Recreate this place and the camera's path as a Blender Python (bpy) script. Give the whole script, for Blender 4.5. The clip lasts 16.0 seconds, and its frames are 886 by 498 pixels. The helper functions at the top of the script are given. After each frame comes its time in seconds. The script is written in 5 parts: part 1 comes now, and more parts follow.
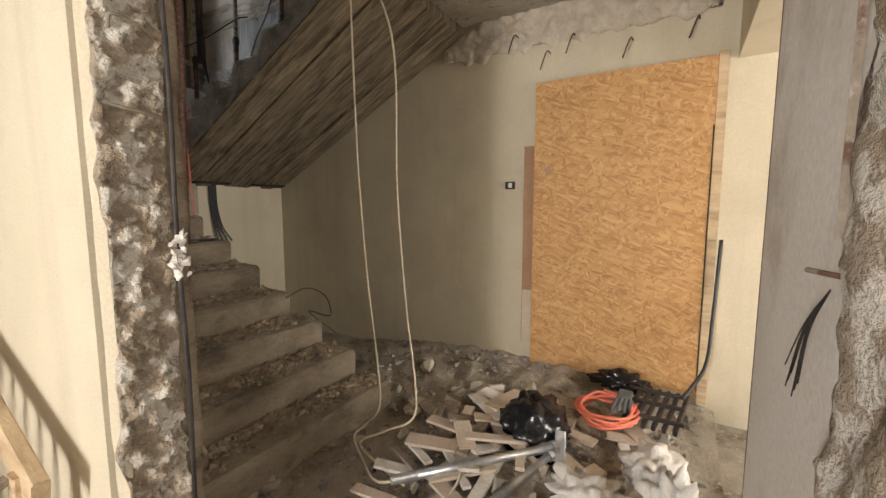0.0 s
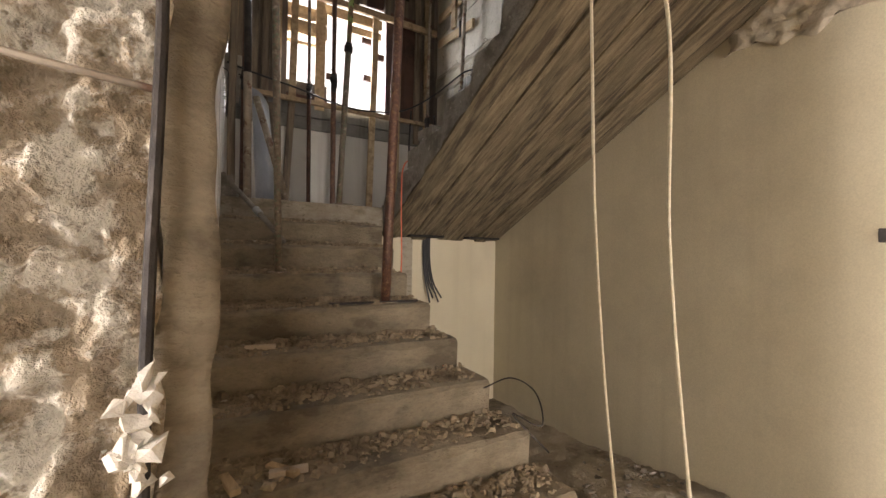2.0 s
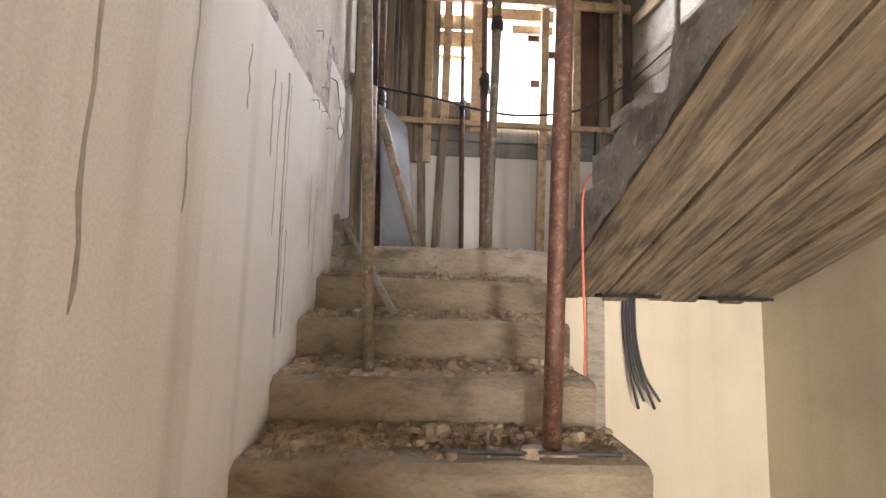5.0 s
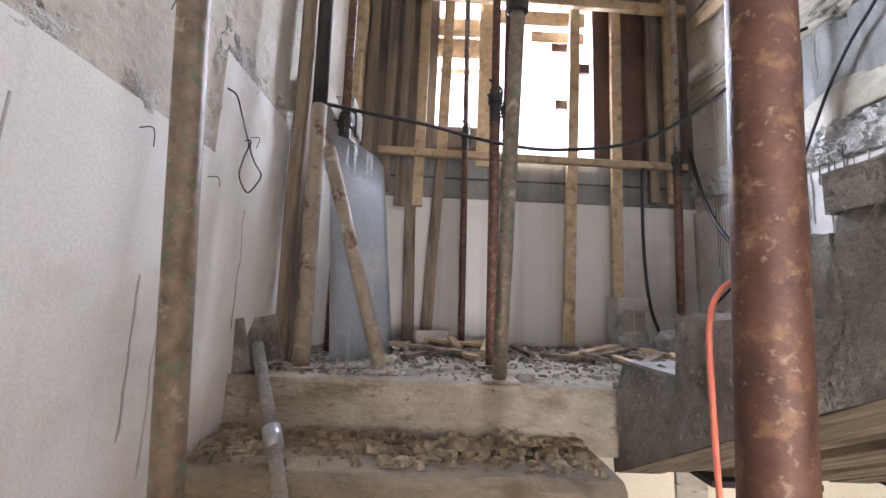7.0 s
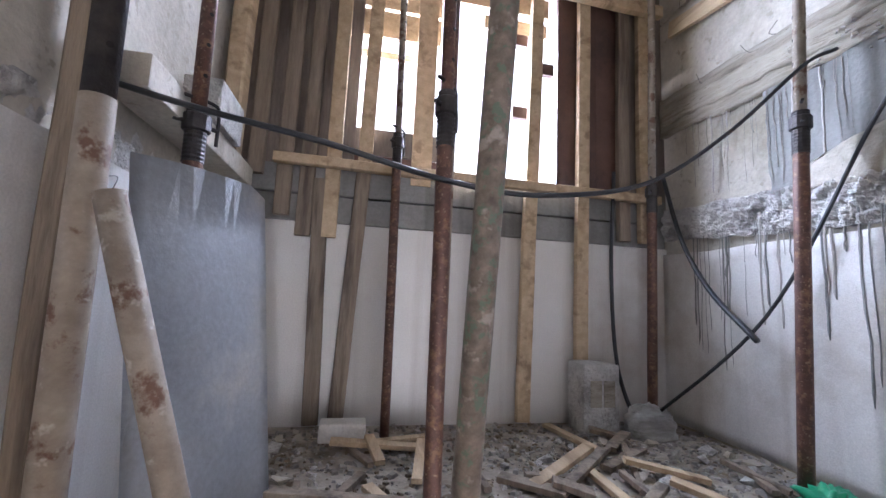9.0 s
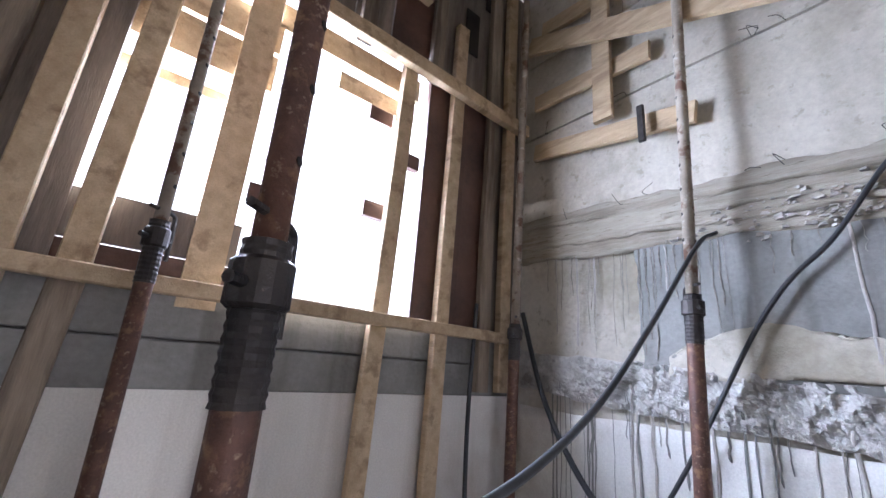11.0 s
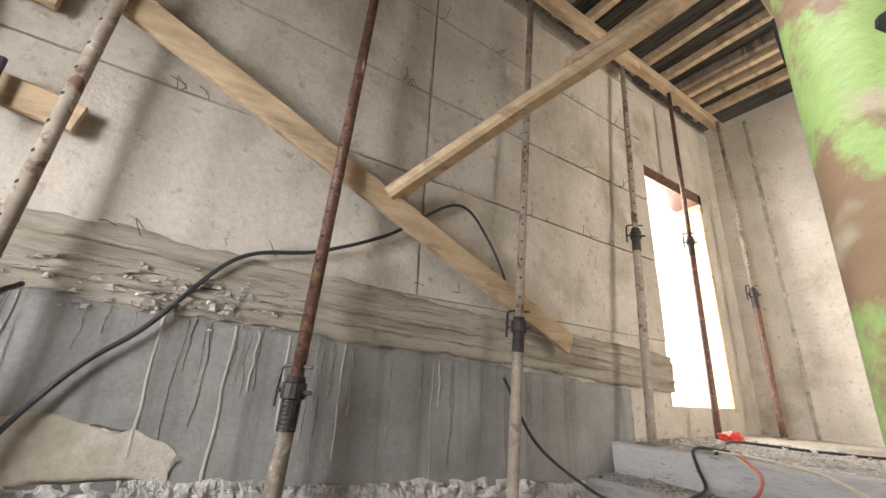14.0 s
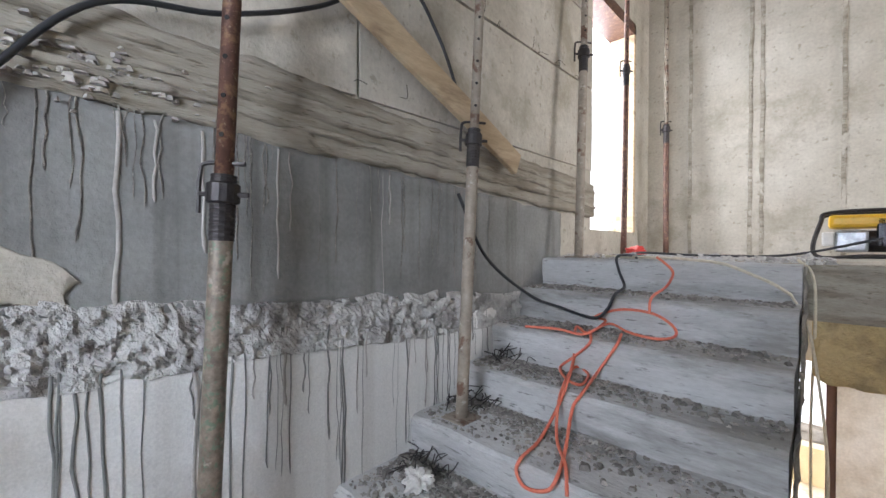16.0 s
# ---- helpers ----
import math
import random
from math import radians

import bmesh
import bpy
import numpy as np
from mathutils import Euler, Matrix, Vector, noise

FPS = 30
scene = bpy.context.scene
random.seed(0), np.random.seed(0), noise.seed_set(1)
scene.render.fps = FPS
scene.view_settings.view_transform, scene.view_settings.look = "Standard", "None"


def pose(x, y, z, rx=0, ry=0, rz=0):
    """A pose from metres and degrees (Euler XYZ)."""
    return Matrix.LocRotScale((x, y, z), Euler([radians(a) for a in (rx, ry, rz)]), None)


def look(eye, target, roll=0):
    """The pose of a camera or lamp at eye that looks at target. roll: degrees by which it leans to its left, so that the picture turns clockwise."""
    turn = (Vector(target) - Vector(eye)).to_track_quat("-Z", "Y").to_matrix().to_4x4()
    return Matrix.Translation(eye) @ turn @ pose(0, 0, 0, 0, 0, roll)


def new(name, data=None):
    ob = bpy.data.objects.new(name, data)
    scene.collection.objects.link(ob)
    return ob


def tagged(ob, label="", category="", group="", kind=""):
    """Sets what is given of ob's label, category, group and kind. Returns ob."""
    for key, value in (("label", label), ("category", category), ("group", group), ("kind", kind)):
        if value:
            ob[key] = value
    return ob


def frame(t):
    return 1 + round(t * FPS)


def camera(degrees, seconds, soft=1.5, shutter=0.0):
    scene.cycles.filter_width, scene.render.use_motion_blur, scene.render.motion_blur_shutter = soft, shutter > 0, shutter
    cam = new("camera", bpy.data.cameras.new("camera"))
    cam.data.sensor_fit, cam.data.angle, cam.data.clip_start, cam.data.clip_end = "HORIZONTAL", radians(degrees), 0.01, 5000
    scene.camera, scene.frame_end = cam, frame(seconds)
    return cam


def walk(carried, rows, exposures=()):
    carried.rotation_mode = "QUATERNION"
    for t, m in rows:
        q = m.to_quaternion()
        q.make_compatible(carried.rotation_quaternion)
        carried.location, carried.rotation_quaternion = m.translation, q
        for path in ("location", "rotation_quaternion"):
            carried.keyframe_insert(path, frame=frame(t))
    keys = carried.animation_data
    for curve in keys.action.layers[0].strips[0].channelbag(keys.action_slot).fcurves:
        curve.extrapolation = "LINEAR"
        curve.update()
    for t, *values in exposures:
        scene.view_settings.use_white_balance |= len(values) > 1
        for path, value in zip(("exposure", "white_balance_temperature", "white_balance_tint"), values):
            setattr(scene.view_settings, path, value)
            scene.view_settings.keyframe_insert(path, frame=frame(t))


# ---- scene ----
cam = camera(95.9, 16.0)
METRES, EYE, TILT, LEAN, TURN = 6.0, 1.5, -6.0, 0.0, -59.0
ROWS = [
    (0.0, 0.0, 0.0, 0.0, 0.0, 0.0, -0.0),
    (0.5, -0.0076, 0.0225, 0.0074, 0.29, 2.05, 0.3),
    (1.0, -0.0096, 0.0638, 0.014, 12.47, 3.82, -1.38),
    (1.5, -0.0231, 0.1052, 0.0143, 22.06, 5.43, -2.73),
    (2.0, -0.0375, 0.1367, 0.0232, 30.44, 6.18, -3.99),
    (2.5, -0.0471, 0.1716, 0.0241, 39.06, 6.05, -4.56),
    (3.0, -0.0544, 0.21, 0.0348, 46.45, 5.62, -5.57),
    (3.5, -0.0658, 0.2243, 0.0394, 50.49, 5.75, -6.28),
    (6.0, -0.2216, 0.3527, 0.1184, 58.29, 10.07, -6.83),
    (6.5, -0.247, 0.3725, 0.142, 58.86, 10.34, -7.14),
    (7.0, -0.2736, 0.3808, 0.1587, 57.44, 11.51, -7.51),
    (7.5, -0.2983, 0.3901, 0.1794, 53.67, 10.96, -7.47),
    (8.0, -0.3192, 0.4068, 0.1937, 50.31, 10.78, -7.32),
    (10.5, -0.4299, 0.4719, 0.301, 32.97, 15.23, -6.8),
    (11.0, -0.4459, 0.4939, 0.3216, 19.52, 21.88, -6.25),
    (11.5, -0.4499, 0.5048, 0.3547, 2.8, 34.58, -5.64),
    (12.0, -0.46, 0.5062, 0.3857, -12.16, 48.39, -3.98),
    (12.5, -0.4654, 0.4972, 0.406, -23.84, 57.14, -1.26),
    (13.0, -0.467, 0.4914, 0.4046, -34.24, 53.98, 1.87),
    (13.5, -0.4537, 0.4991, 0.3899, -49.77, 37.73, 3.68),
    (14.0, -0.4504, 0.508, 0.3791, -64.31, 21.74, 2.52),
    (14.5, -0.4436, 0.5201, 0.3669, -68.03, 9.13, 2.06),
    (15.0, -0.4376, 0.534, 0.3572, -65.16, 1.64, 4.51),
    (15.5, -0.4312, 0.5485, 0.3541, -67.89, -0.38, 6.12),
    (16.0, -0.4223, 0.5556, 0.3563, -77.12, 0.75, 5.7),
]
walk(cam, [(t, pose(0, 0, EYE, TILT, LEAN, TURN) @ pose(METRES * x, METRES * y, METRES * z, 90 + pitch, roll, yaw)) for t, x, y, z, yaw, pitch, roll in ROWS],
     [(0.0, -0.95, 6500, 14), (1.5, -0.5, 6750, 16), (2.0, -0.3, 6850, 17), (2.5, 0.2, 6900, 18), (3.0, 0.68, 6900, 18), (3.5, 0.85, 6800, 18), (6.0, 0.82, 6250, 20), (8.0, 0.92, 5650, 21), (10.5, 0.55, 5400, 22), (11.0, 0.6, 5500, 21), (12.5, 0.82, 7900, 21), (13.5, 0.6, 7700, 21), (14.5, 0.3, 6300, 14), (16.0, 0.15, 6000, 15)])

# ---- world and light ----
world = bpy.data.worlds.new("sky")
scene.world = world
world.use_nodes = True
wn = world.node_tree.nodes
sky = wn.new("ShaderNodeTexSky")
sky.sky_type, sky.sun_disc = "NISHITA", False
sky.sun_elevation, sky.sun_rotation = radians(50), radians(200)
wn["Background"].inputs["Strength"].default_value = 0.15
world.node_tree.links.new(sky.outputs["Color"], wn["Background"].inputs["Color"])
sun = new("sun", bpy.data.lights.new("sun", "SUN"))
sun.data.energy, sun.data.angle, sun.data.color = 3.0, radians(0.5), (1, 0.95, 0.87)
sun.matrix_world = look((-6, -12, 22), (0, 0, 0))


def window_light(name, eye, target, w, h, power, color=(0.93, 0.97, 1.0)):
    """Daylight that comes in through an opening, seen or added."""
    d = bpy.data.lights.new(name, "AREA")
    d.shape, d.size, d.size_y, d.energy, d.color = "RECTANGLE", w, h, power, color
    ob = new(name, d)
    ob.matrix_world = look(eye, target)
    return ob


window_light("daylight_back_window", (1.68, 5.75, 3.95), (2.1, 1.6, 2.3), 1.15, 1.2, 135, (0.84, 0.92, 1.0))
window_light("daylight_upper_door", (3.5, 0.5, 4.4), (0, 1.2, 3.9), 0.9, 1.9, 60)
# added fill from an unseen west opening; brightens the upper walls
window_light("added_fill_upper_hall", (-3.3, 0.9, 4.6), (3, 3.2, 3.9), 2.2, 1.8, 200, (1.0, 0.97, 0.92))
window_light("daylight_room_window", (-3.3, 0.88, 1.6), (3, 0.7, 1.2), 0.5, 1.4, 335, (1.0, 0.95, 0.88))
# added fill from behind the start; brightens the broken jamb
window_light("added_fill_room_back", (-1.0, -3.1, 1.7), (0.2, 3, 1.3), 1.3, 1.4, 110, (1.0, 0.95, 0.88))
window_light("daylight_south_room", (2.0, -3.12, 1.5), (2.3, 3, 0.9), 0.9, 1.6, 235, (1.0, 0.95, 0.86))


# ---- materials ----
def mat(name, c1, c2, scale=3.0, rough=0.9, bump=0.3, stain=None, stain_scale=0.9, stretch=(1, 1, 1), metal=0.0,
        fine=60.0, speck=None, cover=0.5, edge=0.12, streak=0.0, streak_col=(0.1, 0.09, 0.08), distance=0.012, vary=0.0):
    """Two tones at one scale, stains at a larger one, grain and relief at a finer one."""
    m = bpy.data.materials.new(name)
    m.use_nodes = True
    n, l = m.node_tree.nodes, m.node_tree.links
    b = n["Principled BSDF"]
    b.inputs["Roughness"].default_value, b.inputs["Metallic"].default_value = rough, metal
    tc = n.new("ShaderNodeTexCoord")
    mp = n.new("ShaderNodeMapping")
    mp.inputs["Scale"].default_value = stretch
    l.new(tc.outputs["Object"], mp.inputs["Vector"])

    def noise_tex(s, detail, src=mp):
        t = n.new("ShaderNodeTexNoise")
        t.inputs["Scale"].default_value, t.inputs["Detail"].default_value, t.inputs["Roughness"].default_value = s, detail, 0.62
        l.new(src.outputs["Vector" if src is mp else 0], t.inputs["Vector"])
        return t

    def ramp(src, lo, hi):
        r = n.new("ShaderNodeMapRange")
        r.inputs["From Min"].default_value, r.inputs["From Max"].default_value = lo, hi
        l.new(src, r.inputs["Value"])
        return r.outputs["Result"]

    def mix(fac, a, bcol, mode="MIX"):
        x = n.new("ShaderNodeMix")
        x.data_type, x.blend_type = "RGBA", mode
        for val, sock in ((fac, x.inputs[0]), (a, x.inputs[6]), (bcol, x.inputs[7])):
            if isinstance(val, (tuple, float, int)):
                sock.default_value = (*val, 1) if isinstance(val, tuple) else val
            else:
                l.new(val, sock)
        return x.outputs[2]

    big, grain = noise_tex(scale, 6), noise_tex(fine, 4)
    col = mix(ramp(big.outputs["Fac"], 0.32, 0.68), c1, c2)
    if stain:
        st = noise_tex(stain_scale, 7)
        col = mix(ramp(st.outputs["Fac"], cover, cover + edge), col, stain)
    if streak:
        mp2 = n.new("ShaderNodeMapping")
        mp2.inputs["Scale"].default_value = (9, 9, 0.35)
        l.new(tc.outputs["Object"], mp2.inputs["Vector"])
        sn = n.new("ShaderNodeTexNoise")
        sn.inputs["Scale"].default_value, sn.inputs["Detail"].default_value = 1.0, 5
        l.new(mp2.outputs["Vector"], sn.inputs["Vector"])
        x = n.new("ShaderNodeMath")
        x.operation = "MULTIPLY"
        x.inputs[1].default_value = streak
        l.new(ramp(sn.outputs["Fac"], 0.52, 0.75), x.inputs[0])
        col = mix(x.outputs[0], col, streak_col)
    if speck:
        sp = noise_tex(fine * 0.45, 3)
        col = mix(ramp(sp.outputs["Fac"], 0.6, 0.7), col, speck)
    g = n.new("ShaderNodeMapRange")
    g.inputs["To Min"].default_value, g.inputs["To Max"].default_value = 0.75, 1.2
    l.new(grain.outputs["Fac"], g.inputs["Value"])
    if vary:
        oi = n.new("ShaderNodeObjectInfo")
        gm = n.new("ShaderNodeNewGeometry")
        ad = n.new("ShaderNodeMath")
        l.new(oi.outputs["Random"], ad.inputs[0])
        l.new(gm.outputs["Random Per Island"], ad.inputs[1])
        vr = n.new("ShaderNodeMapRange")
        vr.inputs["From Max"].default_value = 2.0
        vr.inputs["To Min"].default_value, vr.inputs["To Max"].default_value = 1 - vary, 1 + vary
        l.new(ad.outputs[0], vr.inputs["Value"])
        col = mix(1.0, col, vr.outputs["Result"], "MULTIPLY")
    col = mix(1.0, col, g.outputs["Result"], "MULTIPLY")
    l.new(col, b.inputs["Base Color"])
    if bump:
        s = n.new("ShaderNodeMath")
        l.new(big.outputs["Fac"], s.inputs[0])
        l.new(grain.outputs["Fac"], s.inputs[1])
        bp = n.new("ShaderNodeBump")
        bp.inputs["Strength"].default_value, bp.inputs["Distance"].default_value = bump, distance
        l.new(s.outputs[0], bp.inputs["Height"])
        l.new(bp.outputs["Normal"], b.inputs["Normal"])
    return m


CREAM = mat("cream_plaster", (0.60, 0.54, 0.40), (0.66, 0.60, 0.46), 1.6, 0.9, 0.15, (0.50, 0.45, 0.34), 1.1, cover=0.52, edge=0.25, streak=0.2, streak_col=(0.36, 0.30, 0.2), fine=150)
WHITE = mat("dirty_white_plaster", (0.72, 0.70, 0.66), (0.80, 0.785, 0.755), 1.8, 0.9, 0.15, (0.48, 0.43, 0.37), 1.2, cover=0.56, edge=0.2, streak=0.45, streak_col=(0.40, 0.35, 0.30), fine=150)
ROUGH = mat("broken_masonry", (0.34, 0.255, 0.165), (0.62, 0.53, 0.41), 15, 0.95, 0.9, (0.84, 0.79, 0.69), 13, cover=0.48, edge=0.06, speck=(0.30, 0.235, 0.16), fine=95, distance=0.035)
GREY = mat("grey_cement_plaster", (0.21, 0.208, 0.195), (0.31, 0.305, 0.288), 3.5, 0.85, 0.3, (0.17, 0.165, 0.15), 1.8, cover=0.54, edge=0.2, streak=0.85, streak_col=(0.10, 0.093, 0.078))
CONC = mat("cast_concrete", (0.46, 0.42, 0.345), (0.60, 0.56, 0.48), 3.4, 0.9, 0.45, (0.37, 0.33, 0.255), 1.6, cover=0.54, speck=(0.38, 0.34, 0.27), fine=45, streak=0.25, streak_col=(0.27, 0.235, 0.18))
PIER = mat("off_white_skim", (0.74, 0.71, 0.65), (0.80, 0.77, 0.71), 1.5, 0.9, 0.12, (0.60, 0.55, 0.47), 1.3)
PALE = mat("pale_rough_mortar", (0.48, 0.46, 0.43), (0.72, 0.70, 0.66), 14, 0.95, 0.8, (0.33, 0.31, 0.29), 7, distance=0.03)
BEAMCONC = mat("board_marked_brown_concrete", (0.34, 0.30, 0.235), (0.45, 0.41, 0.335), 5, 0.92, 0.6, (0.27, 0.235, 0.18), 3.0, stretch=(1, 0.45, 5), speck=(0.2, 0.17, 0.12))
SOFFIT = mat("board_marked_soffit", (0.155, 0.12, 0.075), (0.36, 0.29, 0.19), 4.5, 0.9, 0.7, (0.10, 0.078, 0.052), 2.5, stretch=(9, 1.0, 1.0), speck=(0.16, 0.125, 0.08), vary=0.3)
STEP = mat("dirty_concrete_steps", (0.20, 0.165, 0.118), (0.36, 0.305, 0.225), 7, 0.95, 0.8, (0.135, 0.11, 0.078), 3.5, stretch=(0.8, 1, 1.6), speck=(0.2, 0.165, 0.12))
LANDING = mat("dusty_landing_concrete", (0.27, 0.235, 0.185), (0.45, 0.40, 0.325), 9, 0.95, 0.8, (0.19, 0.16, 0.12), 3.5, stretch=(0.8, 1, 1.6), speck=(0.2, 0.165, 0.12))
STEPG = mat("grey_concrete_steps", (0.44, 0.435, 0.42), (0.60, 0.595, 0.58), 4, 0.92, 0.5, (0.28, 0.27, 0.25), 1.8, stretch=(0.5, 1, 2.4), speck=(0.22, 0.21, 0.2))
DUST = mat("rubble_dust", (0.35, 0.30, 0.23), (0.51, 0.45, 0.37), 6, 1.0, 0.9, (0.2, 0.165, 0.12), 3, speck=(0.55, 0.5, 0.42), distance=0.03)
DEBRIS = mat("dark_step_grit", (0.15, 0.115, 0.08), (0.33, 0.27, 0.19), 9, 0.95, 0.5, vary=0.6)
RAW = mat("raw_grey_mortar", (0.24, 0.22, 0.19), (0.36, 0.335, 0.295), 7, 0.95, 0.8, (0.18, 0.165, 0.14), 5, speck=(0.44, 0.41, 0.36), distance=0.03)
YPLASTER = mat("ochre_broken_plaster", (0.50, 0.36, 0.16), (0.62, 0.48, 0.25), 6, 0.95, 0.7, (0.34, 0.25, 0.13), 4, distance=0.03)
STONE = mat("rubble_stone", (0.40, 0.35, 0.27), (0.56, 0.51, 0.43), 8, 0.95, 0.6, vary=0.45)
GRAVEL = mat("grey_gravel", (0.26, 0.24, 0.21), (0.46, 0.43, 0.39), 9, 0.95, 0.5, vary=0.6)
PINE = mat("fresh_pine", (0.43, 0.315, 0.19), (0.60, 0.465, 0.30), 7, 0.78, 0.4, (0.31, 0.22, 0.135), 4.0, cover=0.54, stretch=(3, 0.5, 3), vary=0.2, distance=0.004)
OLDWOOD = mat("weathered_timber", (0.19, 0.15, 0.11), (0.32, 0.26, 0.195), 6, 0.85, 0.4, (0.11, 0.085, 0.065), 2.0, stretch=(5, 5, 0.5), vary=0.3, distance=0.006)
FORM = mat("old_shuttering_board", (0.12, 0.097, 0.08), (0.24, 0.20, 0.165), 4, 0.9, 0.4, (0.11, 0.09, 0.075), 1.3, stretch=(4, 4, 0.5), vary=0.45, distance=0.006)
PLYRED = mat("brown_film_plywood", (0.105, 0.055, 0.042), (0.16, 0.085, 0.06), 4, 0.6, 0.2, (0.06, 0.035, 0.03), 2, vary=0.3)
REED = mat("dark_reed_matting", (0.03, 0.028, 0.022), (0.15, 0.13, 0.10), 7, 0.95, 0.9, (0.02, 0.018, 0.015), 2, stretch=(0.5, 7, 7), distance=0.03)
RUST = mat("rusty_painted_steel", (0.075, 0.036, 0.028), (0.165, 0.08, 0.055), 24, 0.5, 0.4, (0.24, 0.135, 0.075), 34, cover=0.53, edge=0.12, speck=(0.30, 0.21, 0.14), fine=190, distance=0.003, metal=0.2)
GREYPROP = mat("cement_caked_steel", (0.25, 0.205, 0.16), (0.38, 0.325, 0.26), 12, 0.7, 0.4, (0.16, 0.09, 0.06), 11, cover=0.55, edge=0.06, speck=(0.5, 0.45, 0.38), distance=0.003, metal=0.15)
MOTTLED = mat("mottled_worn_steel", (0.13, 0.10, 0.075), (0.29, 0.235, 0.18), 38, 0.5, 0.4, (0.15, 0.19, 0.13), 45, cover=0.54, edge=0.06, speck=(0.42, 0.36, 0.30), distance=0.003, metal=0.15)
GREENPROP = mat("flaking_green_paint", (0.28, 0.42, 0.13), (0.37, 0.50, 0.19), 14, 0.55, 0.35, (0.27, 0.175, 0.105), 12, cover=0.46, edge=0.05, speck=(0.42, 0.35, 0.24), distance=0.003)
DARKSTEEL = mat("dark_threaded_steel", (0.035, 0.033, 0.035), (0.08, 0.07, 0.065), 12, 0.5, 0.3, metal=0.7)
GALV = mat("galvanised_steel", (0.42, 0.44, 0.45), (0.60, 0.62, 0.63), 14, 0.38, 0.1, (0.32, 0.33, 0.34), 6, metal=0.75)
SHEET = mat("zinc_sheet", (0.46, 0.49, 0.53), (0.58, 0.61, 0.65), 2.6, 0.55, 0.12, (0.66, 0.66, 0.65), 2.2, metal=0.05)
BLACKPL = mat("black_plastic", (0.008, 0.008, 0.009), (0.016, 0.016, 0.018), 9, 0.2, 0.15, distance=0.01)
CABLE = mat("black_rubber_cable", (0.018, 0.02, 0.023), (0.035, 0.037, 0.04), 8, 0.45, 0.1)
CORD = mat("cream_cord", (0.62, 0.56, 0.42), (0.70, 0.64, 0.50), 30, 0.6, 0.2)
ORANGE = mat("coral_extension_cord", (0.72, 0.17, 0.10), (0.82, 0.24, 0.15), 10, 0.55, 0.1)
SOCKET = mat("white_plastic", (0.75, 0.74, 0.70), (0.8, 0.79, 0.76), 5, 0.4, 0.0)
PAPER = mat("crumpled_white_sack", (0.66, 0.63, 0.58), (0.78, 0.75, 0.70), 6, 0.85, 0.5, (0.5, 0.45, 0.38), 3)
BOARD = mat("fibre_board", (0.52, 0.43, 0.33), (0.60, 0.51, 0.41), 4, 0.85, 0.3, vary=0.25)
FIBREB = mat("brown_hardboard", (0.34, 0.20, 0.12), (0.42, 0.26, 0.16), 4, 0.8, 0.2)
YELLOW = mat("yellow_enamel", (0.80, 0.46, 0.02), (0.88, 0.52, 0.04), 5, 0.4, 0.0)
RED = mat("red_plastic", (0.6, 0.04, 0.03), (0.7, 0.06, 0.04), 5, 0.45, 0.0)
GREENBAG = mat("green_plastic", (0.02, 0.30, 0.14), (0.04, 0.40, 0.2), 5, 0.3, 0.2)
STAIN = mat("grey_water_stain", (0.36, 0.33, 0.30), (0.50, 0.47, 0.43), 9, 0.9, 0.1)
# near-black that paints the shade inside slots, holes and gaps
HOLLOWSHADE = mat("hollow_shade_black", (0.012, 0.011, 0.010), (0.03, 0.027, 0.023), 12, 0.9, 0.2)


def osb_material():
    m = bpy.data.materials.new("oriented_strand_board")
    m.use_nodes = True
    n, l = m.node_tree.nodes, m.node_tree.links
    b = n["Principled BSDF"]
    b.inputs["Roughness"].default_value = 0.65
    tc = n.new("ShaderNodeTexCoord")
    cols = []
    for rot, size in ((0.35, (0.05, 0.075, 0.016)), (-0.75, (0.05, 0.07, 0.014)), (1.25, (0.05, 0.06, 0.015))):
        mp = n.new("ShaderNodeMapping")
        mp.vector_type = "TEXTURE"
        mp.inputs["Rotation"].default_value, mp.inputs["Scale"].default_value = (rot, 0, 0), size
        l.new(tc.outputs["Object"], mp.inputs["Vector"])
        v = n.new("ShaderNodeTexVoronoi")
        v.inputs["Scale"].default_value = 1.0
        l.new(mp.outputs["Vector"], v.inputs["Vector"])
        r = n.new("ShaderNodeValToRGB")
        e = r.color_ramp.elements
        e[0].position, e[0].color = 0.08, (0.36, 0.185, 0.065, 1)
        e[1].position, e[1].color = 0.92, (0.60, 0.375, 0.165, 1)
        mid = e.new(0.45)
        mid.color = (0.48, 0.265, 0.10, 1)
        l.new(v.outputs["Color"], r.inputs["Fac"])
        cols.append((r, v))
    nz = n.new("ShaderNodeTexNoise")
    nz.inputs["Scale"].default_value, nz.inputs["Detail"].default_value = 22, 3
    l.new(tc.outputs["Object"], nz.inputs["Vector"])
    col = cols[0][0].outputs["Color"]
    for lo, (r, v) in ((0.50, cols[1]), (0.57, cols[2])):
        mr = n.new("ShaderNodeMapRange")
        mr.inputs["From Min"].default_value, mr.inputs["From Max"].default_value = lo, lo + 0.03
        l.new(nz.outputs["Fac"], mr.inputs["Value"])
        x = n.new("ShaderNodeMix")
        x.data_type = "RGBA"
        l.new(mr.outputs["Result"], x.inputs[0])
        l.new(col, x.inputs[6])
        l.new(r.outputs["Color"], x.inputs[7])
        col = x.outputs[2]
    l.new(col, b.inputs["Base Color"])
    bp = n.new("ShaderNodeBump")
    bp.inputs["Strength"].default_value, bp.inputs["Distance"].default_value = 0.25, 0.004
    l.new(cols[0][1].outputs["Distance"], bp.inputs["Height"])
    l.new(bp.outputs["Normal"], b.inputs["Normal"])
    return m


OSB = osb_material()


